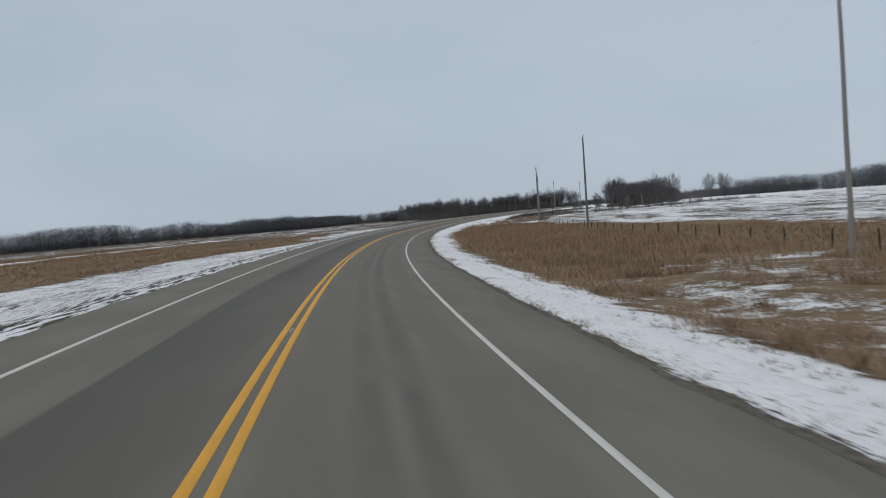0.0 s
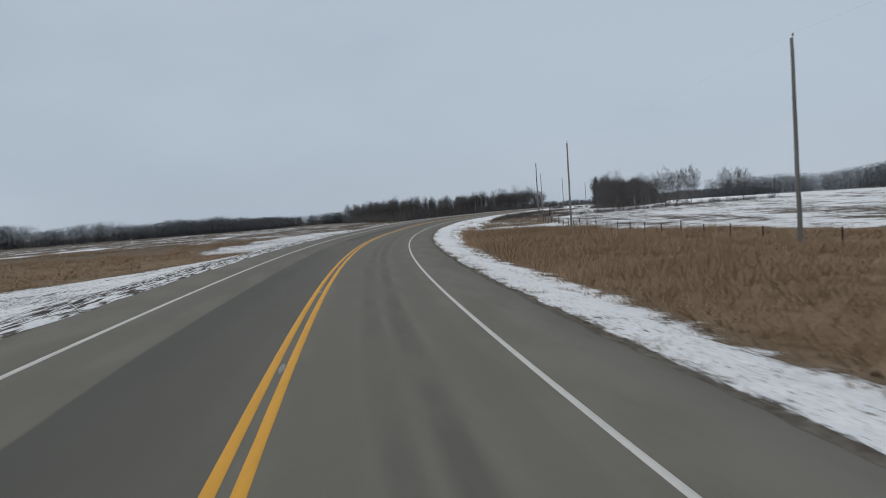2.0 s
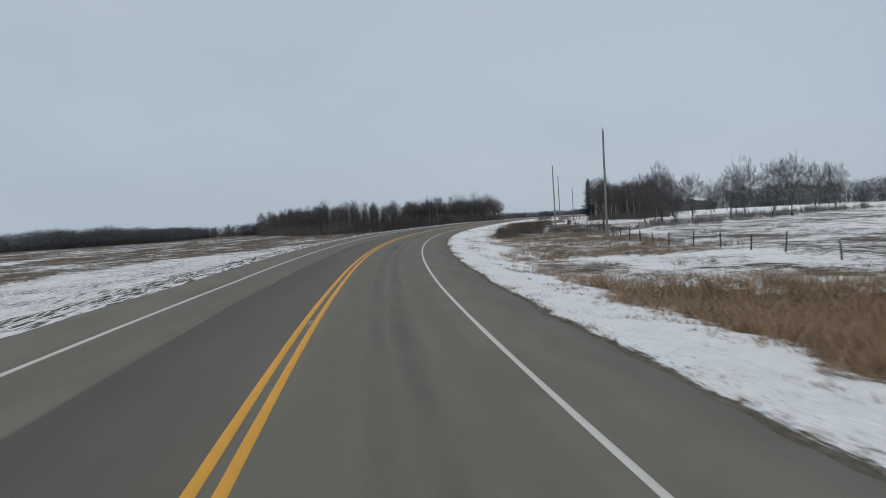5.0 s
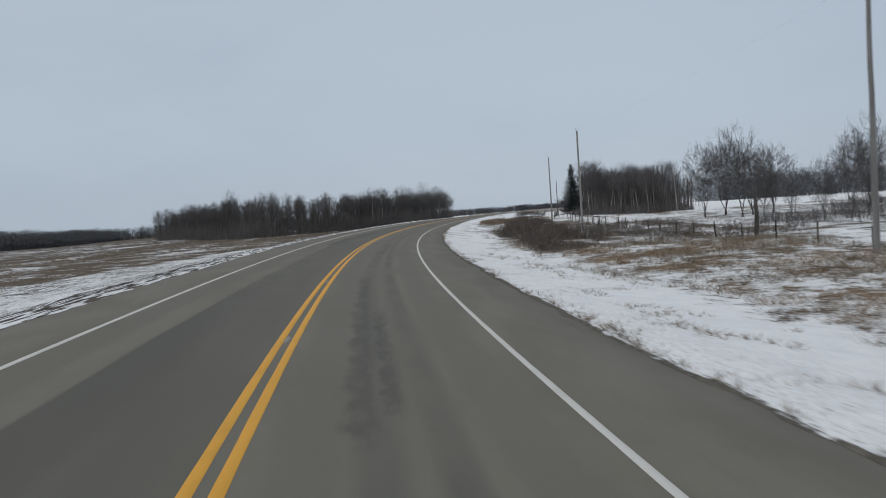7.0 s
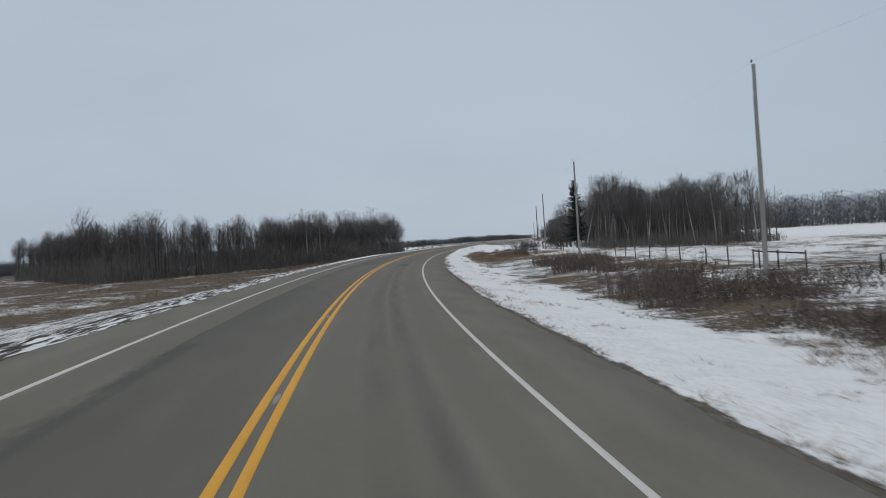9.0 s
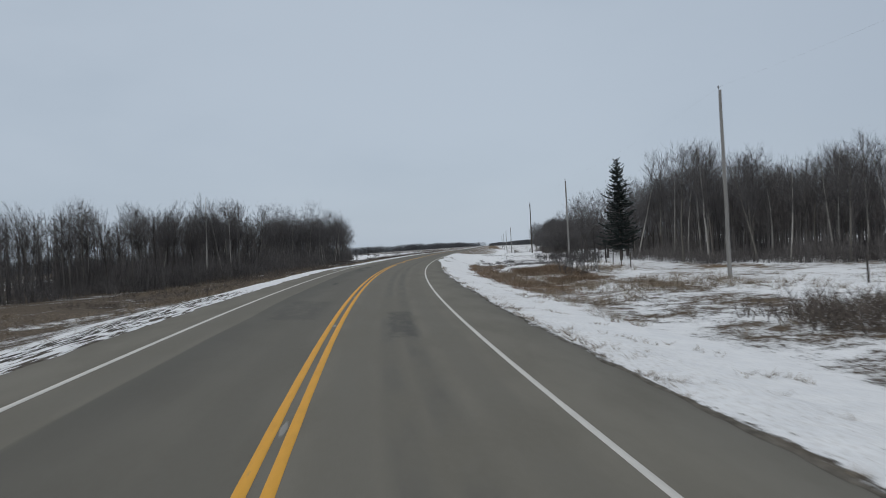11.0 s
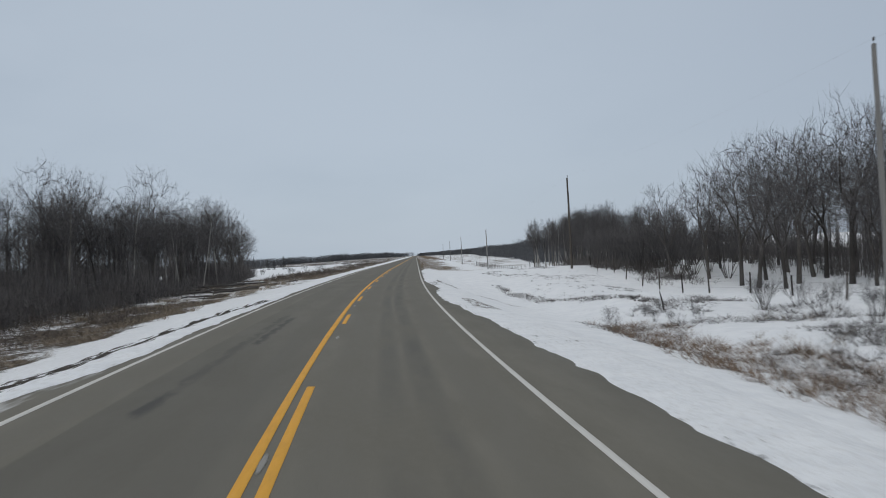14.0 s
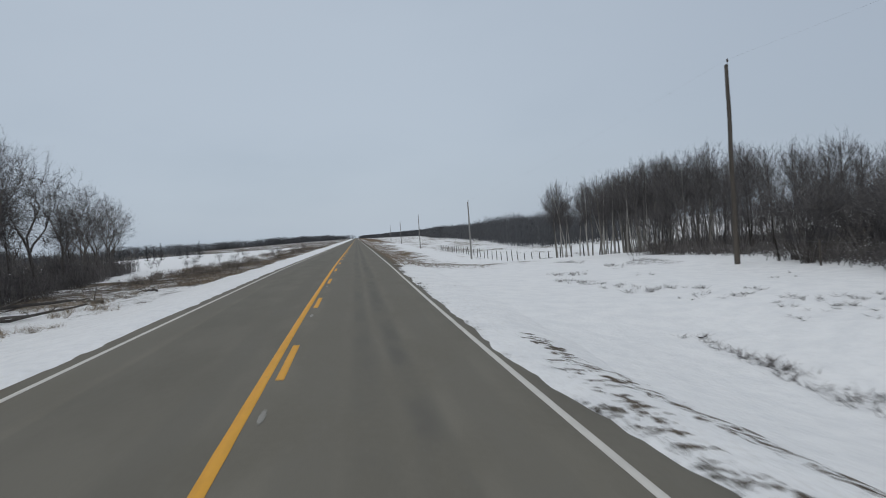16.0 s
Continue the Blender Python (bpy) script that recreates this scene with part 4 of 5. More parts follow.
# ---- utility poles ----
def utility_pole(s, l, top, dark, lean, n):
    base = on_land(np.array([s]), np.array([l]))[0]
    height = top - base[2]
    kind = DARKPOLE if dark else POLE
    root = tagged(new("utility_pole"), "%s timber utility pole with a single top insulator" % ("dark creosoted" if dark else "weathered grey"), "utility pole", "utility poles along the road")
    root.matrix_world = pose(base[0], base[1], base[2] - 0.3, lean[1], lean[0], n * 40.0)
    h = height + 0.3
    m = 10
    rad = lambda k: 0.145 - 0.055 * k / m
    pts = [(0.012 * math.sin(k), 0.012 * math.cos(k * 1.7), h * k / m) for k in range(m + 1)] + [(0, 0, h + 0.03)]
    v, f = pipe(pts, [rad(k) for k in range(m + 1)] + [0.03], 10)
    part("shaft", mesh_of("shaft", v, f, kind, True), root)
    pin = tubes([(0.09, 0, h - 0.25, 0.09, 0, h + 0.16, 0.012, 0.012)], 5)
    bracket = part("bracket", mesh_of("bracket", *pin, WIRE), root)
    ins = tubes([(0.09, 0, h + 0.12, 0.09, 0, h + 0.17, 0.04, 0.055), (0.09, 0, h + 0.17, 0.09, 0, h + 0.21, 0.055, 0.03), (0.09, 0, h + 0.21, 0.09, 0, h + 0.27, 0.045, 0.035), (0.09, 0, h + 0.27, 0.09, 0, h + 0.29, 0.035, 0.005)], 8)
    part("insulator", mesh_of("insulator", *ins, PORCELAIN, True), bracket, "brown porcelain insulator")
    return base + np.array([0.05, 0, height + 0.25])


POLES = [(33.7, 24.6, 11.2, 0), (90.6, 25.1, 10.4, 0), (148.4, 23.7, 10.1, 0), (207.2, 23.1, 10.9, 0), (264.5, 21.9, 11.0, 0), (318.8, 22.3, 11.6, 0), (373.3, 21.9, 10.8, 0), (425.6, 20.5, 10.8, 1), (499.5, 18.4, 7.6, 0), (595.0, 19.0, 8.4, 0), (690.0, 19.5, 8.6, 0), (790.0, 20.0, 8.8, 0)]
tops = []
for n, (s, l, h, dark) in enumerate(POLES):
    tops.append(utility_pole(s, l, h, dark, ((-0.2, 0.15), (0.2, -0.1), (0.1, 0.15))[n % 3], n))
for a, b in zip(tops[:-1], tops[1:]):
    n, sag, segs = 12, 0.5, []
    pts = [a + (b - a) * k / n - np.array([0, 0, sag * 4 * (k / n) * (1 - k / n)]) for k in range(n + 1)]
    segs = [(*pts[k], *pts[k + 1], 0.0016, 0.0016) for k in range(n)]
    tagged(new("power_cable", mesh_of("power_cable", *tubes(segs, 4), WIRE)), "thin grey overhead power cable between poles", "cable", "power cables")


# ---- fence along the right of way ----
POST_MESHES = []
for n in range(4):
    rng = np.random.RandomState(50 + n)
    h = 1.12 + 0.14 * rng.rand()
    post = pipe([(0, 0, -0.3), (0.01, 0.01, h * 0.5), (0, 0.02, h), (0, 0.02, h + 0.02)], [0.055, 0.05, 0.046, 0.03], 7)
    POST_MESHES.append(mesh_of("post", *post, POST))


def fence(pairs, step, seed, label, tall=1.0):
    rng = np.random.RandomState(seed)
    s = np.arange(pairs[0][0], pairs[-1][0], step)
    s = s + rng.normal(0, step * 0.06, len(s))
    l = knots(s, *pairs)
    p = on_land(s, l)
    root = tagged(new("wire_fence"), label, "fence", "farm fences")
    root.location = Vector(p[0])
    for k, q in enumerate(p):
        ob = part("post", POST_MESHES[rng.randint(4)], root)
        ob.matrix_basis = pose(*(q - p[0]), rng.normal(0, 3.0), rng.normal(0, 3.0), rng.rand() * 360) @ Matrix.Diagonal((1, 1, tall * (0.9 + 0.2 * rng.rand()), 1))
    for up in (0.35 * tall, 0.75 * tall, 1.08 * tall):
        a = p - p[0] + np.array([0, 0, up])
        segs = [(*a[k], *a[k + 1], 0.0035, 0.0035) for k in range(len(a) - 1)]
        part("wire", mesh_of("wire", *tubes(segs, 3), WIRE), root)


fence([(-30, 27.5), (50, 26.5), (100, 27.0), (150, 25.0), (190, 23.6), (230, 24.6), (262, 25.2)], 4.6, 1, "old timber post and wire fence in dry grass", 0.84)
fence([(272, 25.0), (290, 24.8), (312, 24.6)], 4.6, 2, "old timber post and wire fence beside brush")
fence([(344, 23.2), (372, 23.8), (392, 22.0), (410, 21.5), (430, 23.0)], 4.3, 3, "dark timber post and wire fence in snow")
fence([(455, 21.8), (470, 20.9), (500, 20.6), (566, 21.2)], 3.3, 4, "low timber post and wire fence in snow")


def brace():
    a, b, c = on_land(np.array([266.0, 268.6, 271.2]), np.array([24.9, 24.6, 24.3]))
    root = tagged(new("fence_brace"), "dark timber H-brace of a farm fence", "fence")
    root.location = Vector(a)
    for q in (a, b, c):
        ob = part("post", POST_MESHES[0], root)
        ob.location = Vector(q - a)
    rail = [(*(np.zeros(3) + [0, 0, 1.05]), *(c - a + [0, 0, 1.1]), 0.05, 0.045)]
    part("rail", mesh_of("rail", *tubes(rail, 6), POST), root)


brace()


# ---- trees ----
PROTOS = {}


def proto(kind, n, height, bark):
    """Meshes for one kind of tree, n shapes, shared by all copies."""
    rows = []
    for k in range(n):
        t, c = bare_tree(100 * len(PROTOS) + k, height, kind)
        rows.append((mesh_of("trunk", *t, bark, True), mesh_of("crown", *c, TWIG)))
    PROTOS[len(PROTOS)] = rows
    return rows


ASPEN = proto("aspen", 6, 10.0, PALE)
GREY = proto("aspen", 4, 10.0, BARK)
BROAD = proto("spreading", 5, 9.0, BARK)
CLUMP = proto("clump", 4, 8.5, BARK)
BUSH = proto("shrub", 4, 2.4, BARK)


def plant(name, rows, s, l, size, label, category, group, seed, tall=1.0):
    rng = np.random.RandomState(seed)
    p = on_land(np.asarray(s, float), np.asarray(l, float))
    for k, q in enumerate(p):
        t, c = rows[rng.randint(len(rows))]
        f = size * (0.86 + 0.28 * rng.rand())
        root = tagged(new(name), label, category, group)
        root.matrix_world = pose(q[0], q[1], q[2] - 0.12, rng.normal(0, 2), rng.normal(0, 2), rng.rand() * 360) @ Matrix.Diagonal((f, f, f * tall, 1))
        part("trunk", t, root)
        part("crown", c, root)


def spaced(seed, n, s0, s1, l0, l1, gap, keep=None):
    """Points at least gap apart."""
    rng = np.random.RandomState(seed)
    got = []
    for k in range(n * 30):
        s, l = s0 + (s1 - s0) * rng.rand(), l0 + (l1 - l0) * rng.rand()
        if keep and not keep(s, l):
            continue
        if all((s - a) ** 2 + (l - b) ** 2 > gap * gap for a, b in got):
            got.append((s, l))
        if len(got) >= n:
            break
    return np.array(got).T


# left wood: edge towards the road, and its flank towards the field
EDGE = [(386, -99), (352, -68), (330, -48), (314, -37), (330, -30), (345, -25), (362, -20.5), (400, -20.0), (440, -20.5), (470, -25), (506, -31)]


def in_wood(s, l):
    """Depth inside the left wood, from its outer edge; negative outside."""
    line = EDGE + [(486, -37), (440, -48), (425, -75), (405, -103)]
    inside, best = False, 1e9
    for k, (a, b) in enumerate(zip(line, line[1:] + line[:1])):
        (s0, l0), (s1, l1) = a, b
        if (l0 > l) != (l1 > l) and s < (s1 - s0) * (l - l0) / (l1 - l0) + s0:
            inside = not inside
        if k < len(EDGE) - 1:
            t = min(1, max(0, ((s - s0) * (s1 - s0) + (l - l0) * (l1 - l0)) / ((s1 - s0) ** 2 + (l1 - l0) ** 2)))
            best = min(best, math.hypot(s - s0 - t * (s1 - s0), l - l0 - t * (l1 - l0)))
    return best if inside else -best


s, l = spaced(1, 40, 346, 440, -34, -19, 2.2, lambda s, l: 0 < in_wood(s, l) < 9)
plant("aspen_tree", ASPEN, s, l, 0.98, "tall bare pale-barked aspen at the wood edge", "tree", "aspens beside the road", 1)
s, l = spaced(2, 9, 398, 446, -33, -20, 3.6, lambda s, l: 0.5 < in_wood(s, l) < 8)
plant("bare_tree", BROAD, s, l, 1.38, "tall bare dark spreading tree at the wood edge", "tree", "spreading trees", 2)
s, l = spaced(13, 13, 440, 500, -36, -21, 2.6, lambda s, l: 0.3 < in_wood(s, l) < 9)
k = s < 466
plant("bare_tree", BROAD, s[k], l[k], 1.42, "tall bare dark tree with rising limbs at the wood edge", "tree", "spreading trees", 22)
plant("bare_tree", BROAD, s[~k], l[~k], 1.22, "bare dark spreading tree with a rounded crown", "tree", "spreading trees", 13)
s, l = spaced(3, 125, 305, 420, -104, -22, 2.0, lambda s, l: 0 < in_wood(s, l) < (9 if s < 372 or l < -40 else 14))
plant("poplar_tree", GREY, s, l, 0.90, "bare dark grey poplar in a dense wood", "tree", "poplars of the left wood", 3)
s, l = spaced(16, 16, 408, 470, -44, -23, 2.4, lambda s, l: 2 < in_wood(s, l) < 14)
plant("poplar_tree", GREY, s, l, 0.9, "slender bare grey poplar behind the wood edge", "tree", "poplars of the left wood", 16)
# right wood behind the spruce
s, l = spaced(4, 48, 322, 366, 29, 47, 2.3, lambda s, l: l > 41 - 0.62 * (s - 322) and l > 29)
k = (s > 341) & (l < 33)
plant("aspen_tree", ASPEN, s[k], l[k], 1.25, "tall bare pale-barked aspen at the edge of a grove", "tree", "aspens of the grove", 21)
s, l = s[~k], l[~k]
plant("aspen_tree", ASPEN, s, l, 1.0, "tall bare pale-barked aspen in a grove", "tree", "aspens of the grove", 4)
s, l = spaced(5, 20, 326, 372, 30, 46, 3.5, lambda s, l: l > 43 - 0.62 * (s - 322))
plant("poplar_tree", GREY, s, l, 0.98, "bare dark grey poplar in a grove", "tree", "poplars of the grove", 5)
# scattered trees in the pasture
s = np.array([249, 252, 245, 240])
l = np.array([37, 41, 45, 38.5])
plant("bare_tree", CLUMP, s, l, 0.8, "bare many-stemmed tree at the pasture edge", "tree", "spreading trees", 19)
s = np.array([277, 274, 271, 266, 275, 262, 264, 255, 258, 284, 288])
l = np.array([42.5, 39, 44, 41, 48, 52, 55, 57, 61, 73, 78])
plant("bare_tree", CLUMP, s, l, 1.2, "bare many-stemmed tree in a snowy pasture", "tree", "spreading trees", 6)
# big trees past the spruce
s, l = spaced(7, 34, 378, 412, 25.5, 46, 2.4, lambda s, l: l > 26 + max(0, 388 - s) * 0.4)
k = (s < 392) | (s > 404)
plant("bare_tree", BROAD, s[k], l[k], 1.16, "bare spreading tree with a dark crown beside a spruce", "tree", "spreading trees", 20)
s, l = s[~k], l[~k]
plant("bare_tree", BROAD, s, l, 1.5, "large bare spreading tree with a dark crown", "tree", "spreading trees", 7)
# aspen stand
s, l = spaced(8, 84, 446, 479, 23.5, 38, 1.1, lambda s, l: l > 24.5 - (s - 446) * 0.03)
plant("aspen_tree", ASPEN, s, l, 0.84, "slender bare aspen in a close stand", "tree", "aspens of the stand", 8)
s, l = spaced(14, 24, 428, 447, 24.5, 40, 2.0)
plant("aspen_tree", GREY, s, l, 0.68, "young grey bare aspen behind shrubs", "tree", "aspens of the stand", 14)
# shrubs
s, l = spaced(9, 44, 406, 446, 23.6, 36, 1.4)
plant("shrub", BUSH, s, l, 1.55, "dense dark leafless shrub behind the fence", "shrub", "shrubs", 9)
s, l = spaced(18, 16, 412, 427, 22.6, 28.5, 1.2)
plant("shrub", BUSH, s, l, 1.5, "dense dark leafless shrub at the foot of a pole", "shrub", "shrubs", 18)
s, l = spaced(10, 9, 366, 378, 17.5, 20.5, 1.3)
plant("shrub", BUSH, s, l, 0.55, "low bare shrub at the foot of a pole", "shrub", "shrubs", 10)
s, l = spaced(11, 16, 500, 640, -34, -12, 3.0)
plant("shrub", BUSH, s, l, 0.6, "low bare shrub in roadside snow", "shrub", "shrubs", 11)
s, l = spaced(15, 8, 333, 341, 15.2, 18.8, 0.9)
plant("shrub", BUSH, s, l, 0.8, "dark bare bush among dry grass", "shrub", "shrubs", 15)
s, l = np.array([375.8, 376.2, 373.8, 372.6, 374.6, 373.2, 371, 377.5]), np.array([12.6, 13.5, 12.3, 12.6, 14.3, 13.8, 9.7, 11.5])
plant("shrub", BUSH, s, l, 0.26, "small dark bare shrub in deep snow", "shrub", "shrubs", 17)
plant("sapling", GREY, [414.5], [20.6], 0.26, "small pale bare sapling in the snow", "tree", "", 12)


def spruce(s, l, height, wide, whorls, clear, label, seed):
    base = on_land(np.array([s]), np.array([l]))[0]
    t, b, c = spruce_shapes(seed, height, wide, whorls, clear)
    root = tagged(new("spruce_tree"), label, "tree")
    root.location = Vector(base - np.array([0, 0, 0.1]))
    part("trunk", mesh_of("trunk", *t, BARK, True), root)
    tagged(part("boughs", mesh_of("boughs", *b, BARK), root), kind="stuff")
    part("crown", mesh_of("crown", *c, NEEDLE), root)
    return root


spruce(367.2, 27.5, 13.1, 3.1, 56, 0.12, "tall dark green spruce with layered boughs", 3)
small = spruce(612, -44, 5.0, 1.15, 16, 0.03, "small dark spruce beside a snowy field", 4)
small["group"] = "small spruces"
for k in range(9):
    s, l = 612 + 5 * math.sin(k * 2.1), -47.5 - 3.1 * k - (2 if k > 4 else 0)
    q = on_land(np.array([s]), np.array([l]))[0]
    f = 0.75 + 0.3 * ((k * 7) % 5) / 4
    copy_thing(small, pose(q[0], q[1], q[2] - 0.1, 0, 0, 37 * k) @ Matrix.Diagonal((f, f, f, 1)))


# ---- thickets and far woods ----
def stuff(name, me, label, category):
    return tagged(new(name, me), label, category, kind="stuff")


THICKET = [brush_clump(k, 12, 1.5, 1.0) for k in range(5)]


def thicket(name, n, s0, s1, l0, l1, size, mat, label, seed, keep=None):
    r = np.random.RandomState(seed)
    s, l = strewn(r, n, s0, s1, l0, l1, keep)
    p = on_land(s, l)
    p[:, 2] -= 0.05
    hi = size * (0.35 + 1.1 * vnoise(p[:, 0], p[:, 1], 5, 31)) * (0.6 + 0.7 * r.rand(len(p)))
    v, f = scatter(THICKET, p, r.rand(len(p)) * 6.283, np.stack([0.8 + 0.5 * r.rand(len(p)), hi], 1), seed)
    return stuff(name, mesh_of(name, v, f, mat), label, "brush")


DEPTH = np.vectorize(in_wood)
thicket("undergrowth", 2300, 345, 410, -36, -17, 3.2, SCRUB, "dense dark leafless undergrowth of the wood", 1, lambda s, l: (DEPTH(s, l) > -1) & (DEPTH(s, l) < 10))
thicket("undergrowth", 3000, 404, 508, -40, -18, 3.0, SCRUB, "dark leafless bushes under the spreading trees", 12, lambda s, l: (DEPTH(s, l) > 0.5) & (DEPTH(s, l) < 7.5))
thicket("undergrowth", 4300, 308, 400, -104, -18, 4.0, SCRUB, "dense dark leafless undergrowth of the wood flank", 2, lambda s, l: (DEPTH(s, l) > -0.5) & (DEPTH(s, l) < 9) & (s < 352 + np.maximum(0, -l - 60)))
thicket("undergrowth", 750, 322, 372, 28, 49, 2.0, SCRUB, "dark leafless undergrowth of the grove", 3, lambda s, l: l > 40 - 0.62 * (s - 322))
thicket("undergrowth", 800, 232, 306, 32, 90, 1.5, SCRUB, "low leafless bushes under the pasture trees", 13, lambda s, l: np.abs(l - 38 - 0.75 * (s - 240)) < 9)
thicket("undergrowth", 620, 376, 436, 34, 50, 2.6, SCRUB, "dark leafless undergrowth behind the fence", 4, lambda s, l: (l > 36) | (s > 406))
thicket("roadside_brush", 300, 404, 446, 20.6, 27, 1.2, SCRUB, "dark low brush at the feet of the shrubs", 14, lambda s, l: l > 22.9)
thicket("undergrowth", 460, 430, 478, 26, 46, 1.7, SCRUB, "dark leafless undergrowth of the aspen stand", 5, lambda s, l: (l > 31.5) | (s < 446))
thicket("roadside_brush", 1250, 222, 300, 12.0, 21, 1.15, BRUSH, "low red-brown leafless brush along the ditch", 6, lambda s, l: np.abs(l - (14.0 + 0.05 * (s - 225))) < 3.0 + 1.0 * np.sin(s * 0.3) - 3.2 * (vnoise(s, l, 3.2, 83) > 0.56))
thicket("roadside_brush", 240, 225, 262, 20, 30, 0.7, BRUSH, "low dark leafless brush by the fence", 7)
thicket("roadside_brush", 480, 322, 500, -21, -11.5, 0.85, BRUSH, "low leafless brush between road and wood", 8, lambda s, l: (s < 402) | (l < -19) | (s > 452))
thicket("roadside_brush", 160, 480, 640, -20, -9, 0.8, BRUSH, "low leafless brush beside the road", 9)

LIGHT = [light_tree(k, 8.5) for k in range(6)]
r = np.random.RandomState(77)
s, l = strewn(r, 2000, 312, 404, -104, -24, lambda s, l: (DEPTH(s, l) > 4) & (DEPTH(s, l) < 20))
q = on_land(s, l)
hi = 0.76 + 0.3 * r.rand(len(q))
stuff("inner_wood", mesh_of("inner_wood", *scatter(LIGHT, q, r.rand(len(q)) * 6.283, np.stack([hi, hi], 1), 5), SCRUB), "dark crowded bare trees inside the wood", "woods")
s, l = strewn(r, 420, 396, 446, -40, -20, lambda s, l: (DEPTH(s, l) > 2) & (DEPTH(s, l) < 13))
q = on_land(s, l)
hi = 0.5 + 0.35 * r.rand(len(q))
stuff("inner_wood", mesh_of("inner_wood", *scatter(LIGHT, q, r.rand(len(q)) * 6.283, np.stack([hi, hi], 1), 9), SCRUB), "dark crowded bare trees behind the wood edge", "woods")
s, l = strewn(r, 380, 324, 376, 34, 51, lambda s, l: l > 46 - 0.6 * (s - 322))
q = on_land(s, l)
hi = 0.75 + 0.3 * r.rand(len(q))
stuff("inner_wood", mesh_of("inner_wood", *scatter(LIGHT, q, r.rand(len(q)) * 6.283, np.stack([hi, hi], 1), 6), SCRUB), "dark crowded bare trees inside the grove", "woods")
s, l = strewn(r, 420, 412, 506, -58, -33, lambda s, l: (l < -36 - 0.12 * (470 - s)) | (s > 480))
q = on_land(s, l)
hi = 0.32 + 0.22 * r.rand(len(q))
stuff("inner_wood", mesh_of("inner_wood", *scatter(LIGHT, q, r.rand(len(q)) * 6.283, np.stack([hi * 1.3, hi], 1), 8), SCRUB), "low crowded bare trees at the back of the wood", "woods")
s, l = strewn(r, 260, 380, 482, 36, 60)
q = on_land(s, l)
hi = 0.5 + 0.25 * r.rand(len(q))
stuff("inner_wood", mesh_of("inner_wood", *scatter(LIGHT, q, r.rand(len(q)) * 6.283, np.stack([hi, hi], 1), 7), SCRUB), "dark crowded bare trees behind the stand", "woods")


def coarse_tree(seed, height):
    """A tree for woods hundreds of metres off: a stem and many fine limbs."""
    g = np.random.RandomState(seed)
    tw = []
    for k in range(44):
        t = 0.97 * g.rand() ** 0.9
        a, up = g.rand() * 6.283, 0.25 + 1.3 * g.rand()
        ln = height * (0.10 + 0.24 * (1 - t)) * (0.5 + 0.8 * g.rand())
        d = unit(np.array([math.cos(a), math.sin(a), up]))
        p = np.array([0.5 * g.randn(), 0.5 * g.randn(), height * t * 0.9])
        tw.append((*p, *(p + d * ln), 0.07, 0))
    return joined(spikes([(0, 0, 0, 0.2, 0.1, height * 0.92, 0.12, 0)]), slivers(tw, seed))


def soft_tree(seed, height):
    """A tree for woods one or two hundred metres off: a thin stem and a haze of fine twigs down to the ground."""
    g = np.random.RandomState(seed)
    tw = []
    for k in range(70):
        t = 0.98 * g.rand() ** 0.8
        a, up = g.rand() * 6.283, 0.5 + 1.8 * g.rand()
        ln = height * (0.09 + 0.13 * (1 - t)) * (0.5 + 0.8 * g.rand())
        d = unit(np.array([math.cos(a), math.sin(a), up]))
        off = 0.9 * (1.05 - abs(t - 0.5)) * g.randn(2)
        p = np.array([*off, height * t * 0.9])
        tw.append((*p, *(p + d * ln), 0.022 + 0.02 * (1 - t), 0))
    return joined(spikes([(0, 0, 0, 0.2, 0.1, height * 0.92, 0.05, 0)]), slivers(tw, seed))


COARSE = [coarse_tree(k, 8.5) for k in range(7)]
SOFT = [soft_tree(20 + k, 8.5) for k in range(8)]


def far_wood(name, line, gap, rows, deep, size, label, seed, shapes=COARSE, wide=2.5):
    r = np.random.RandomState(seed)
    line = np.array(line, float)
    pts = []
    for a, b in zip(line[:-1], line[1:]):
        n = int(np.linalg.norm(b - a) / gap) * rows
        t = r.rand(n, 1)
        nor = np.array([-(b - a)[1], (b - a)[0]]) / np.linalg.norm(b - a)
        pts.append(a + (b - a) * t + nor * (r.rand(n, 1) - 0.5) * deep)
    xy = np.concatenate(pts)
    z = land(xy[:, 0], xy[:, 1])
    hi = size * (0.68 + 0.42 * vnoise(xy[:, 0], xy[:, 1], 28, 41)) * (0.84 + 0.28 * r.rand(len(xy)))
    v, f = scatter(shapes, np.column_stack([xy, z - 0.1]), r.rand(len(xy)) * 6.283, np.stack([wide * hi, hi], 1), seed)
    return stuff(name, mesh_of(name, v, f, HAZED_FARTREE), label, "woods")


# every band shares the bluish tint that is painted in for haze
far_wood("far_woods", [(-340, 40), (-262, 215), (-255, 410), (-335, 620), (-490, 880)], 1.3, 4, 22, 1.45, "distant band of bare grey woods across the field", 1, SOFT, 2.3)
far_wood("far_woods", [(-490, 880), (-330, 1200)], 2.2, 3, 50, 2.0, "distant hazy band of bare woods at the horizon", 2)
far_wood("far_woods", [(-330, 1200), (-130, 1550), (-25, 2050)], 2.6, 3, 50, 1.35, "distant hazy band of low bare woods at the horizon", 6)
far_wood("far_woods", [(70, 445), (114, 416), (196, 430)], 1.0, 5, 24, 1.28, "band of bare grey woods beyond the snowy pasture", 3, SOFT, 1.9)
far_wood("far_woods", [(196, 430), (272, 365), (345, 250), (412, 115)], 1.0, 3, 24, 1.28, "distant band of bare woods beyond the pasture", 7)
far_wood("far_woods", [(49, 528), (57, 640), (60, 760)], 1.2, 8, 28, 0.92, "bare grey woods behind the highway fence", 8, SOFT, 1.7)
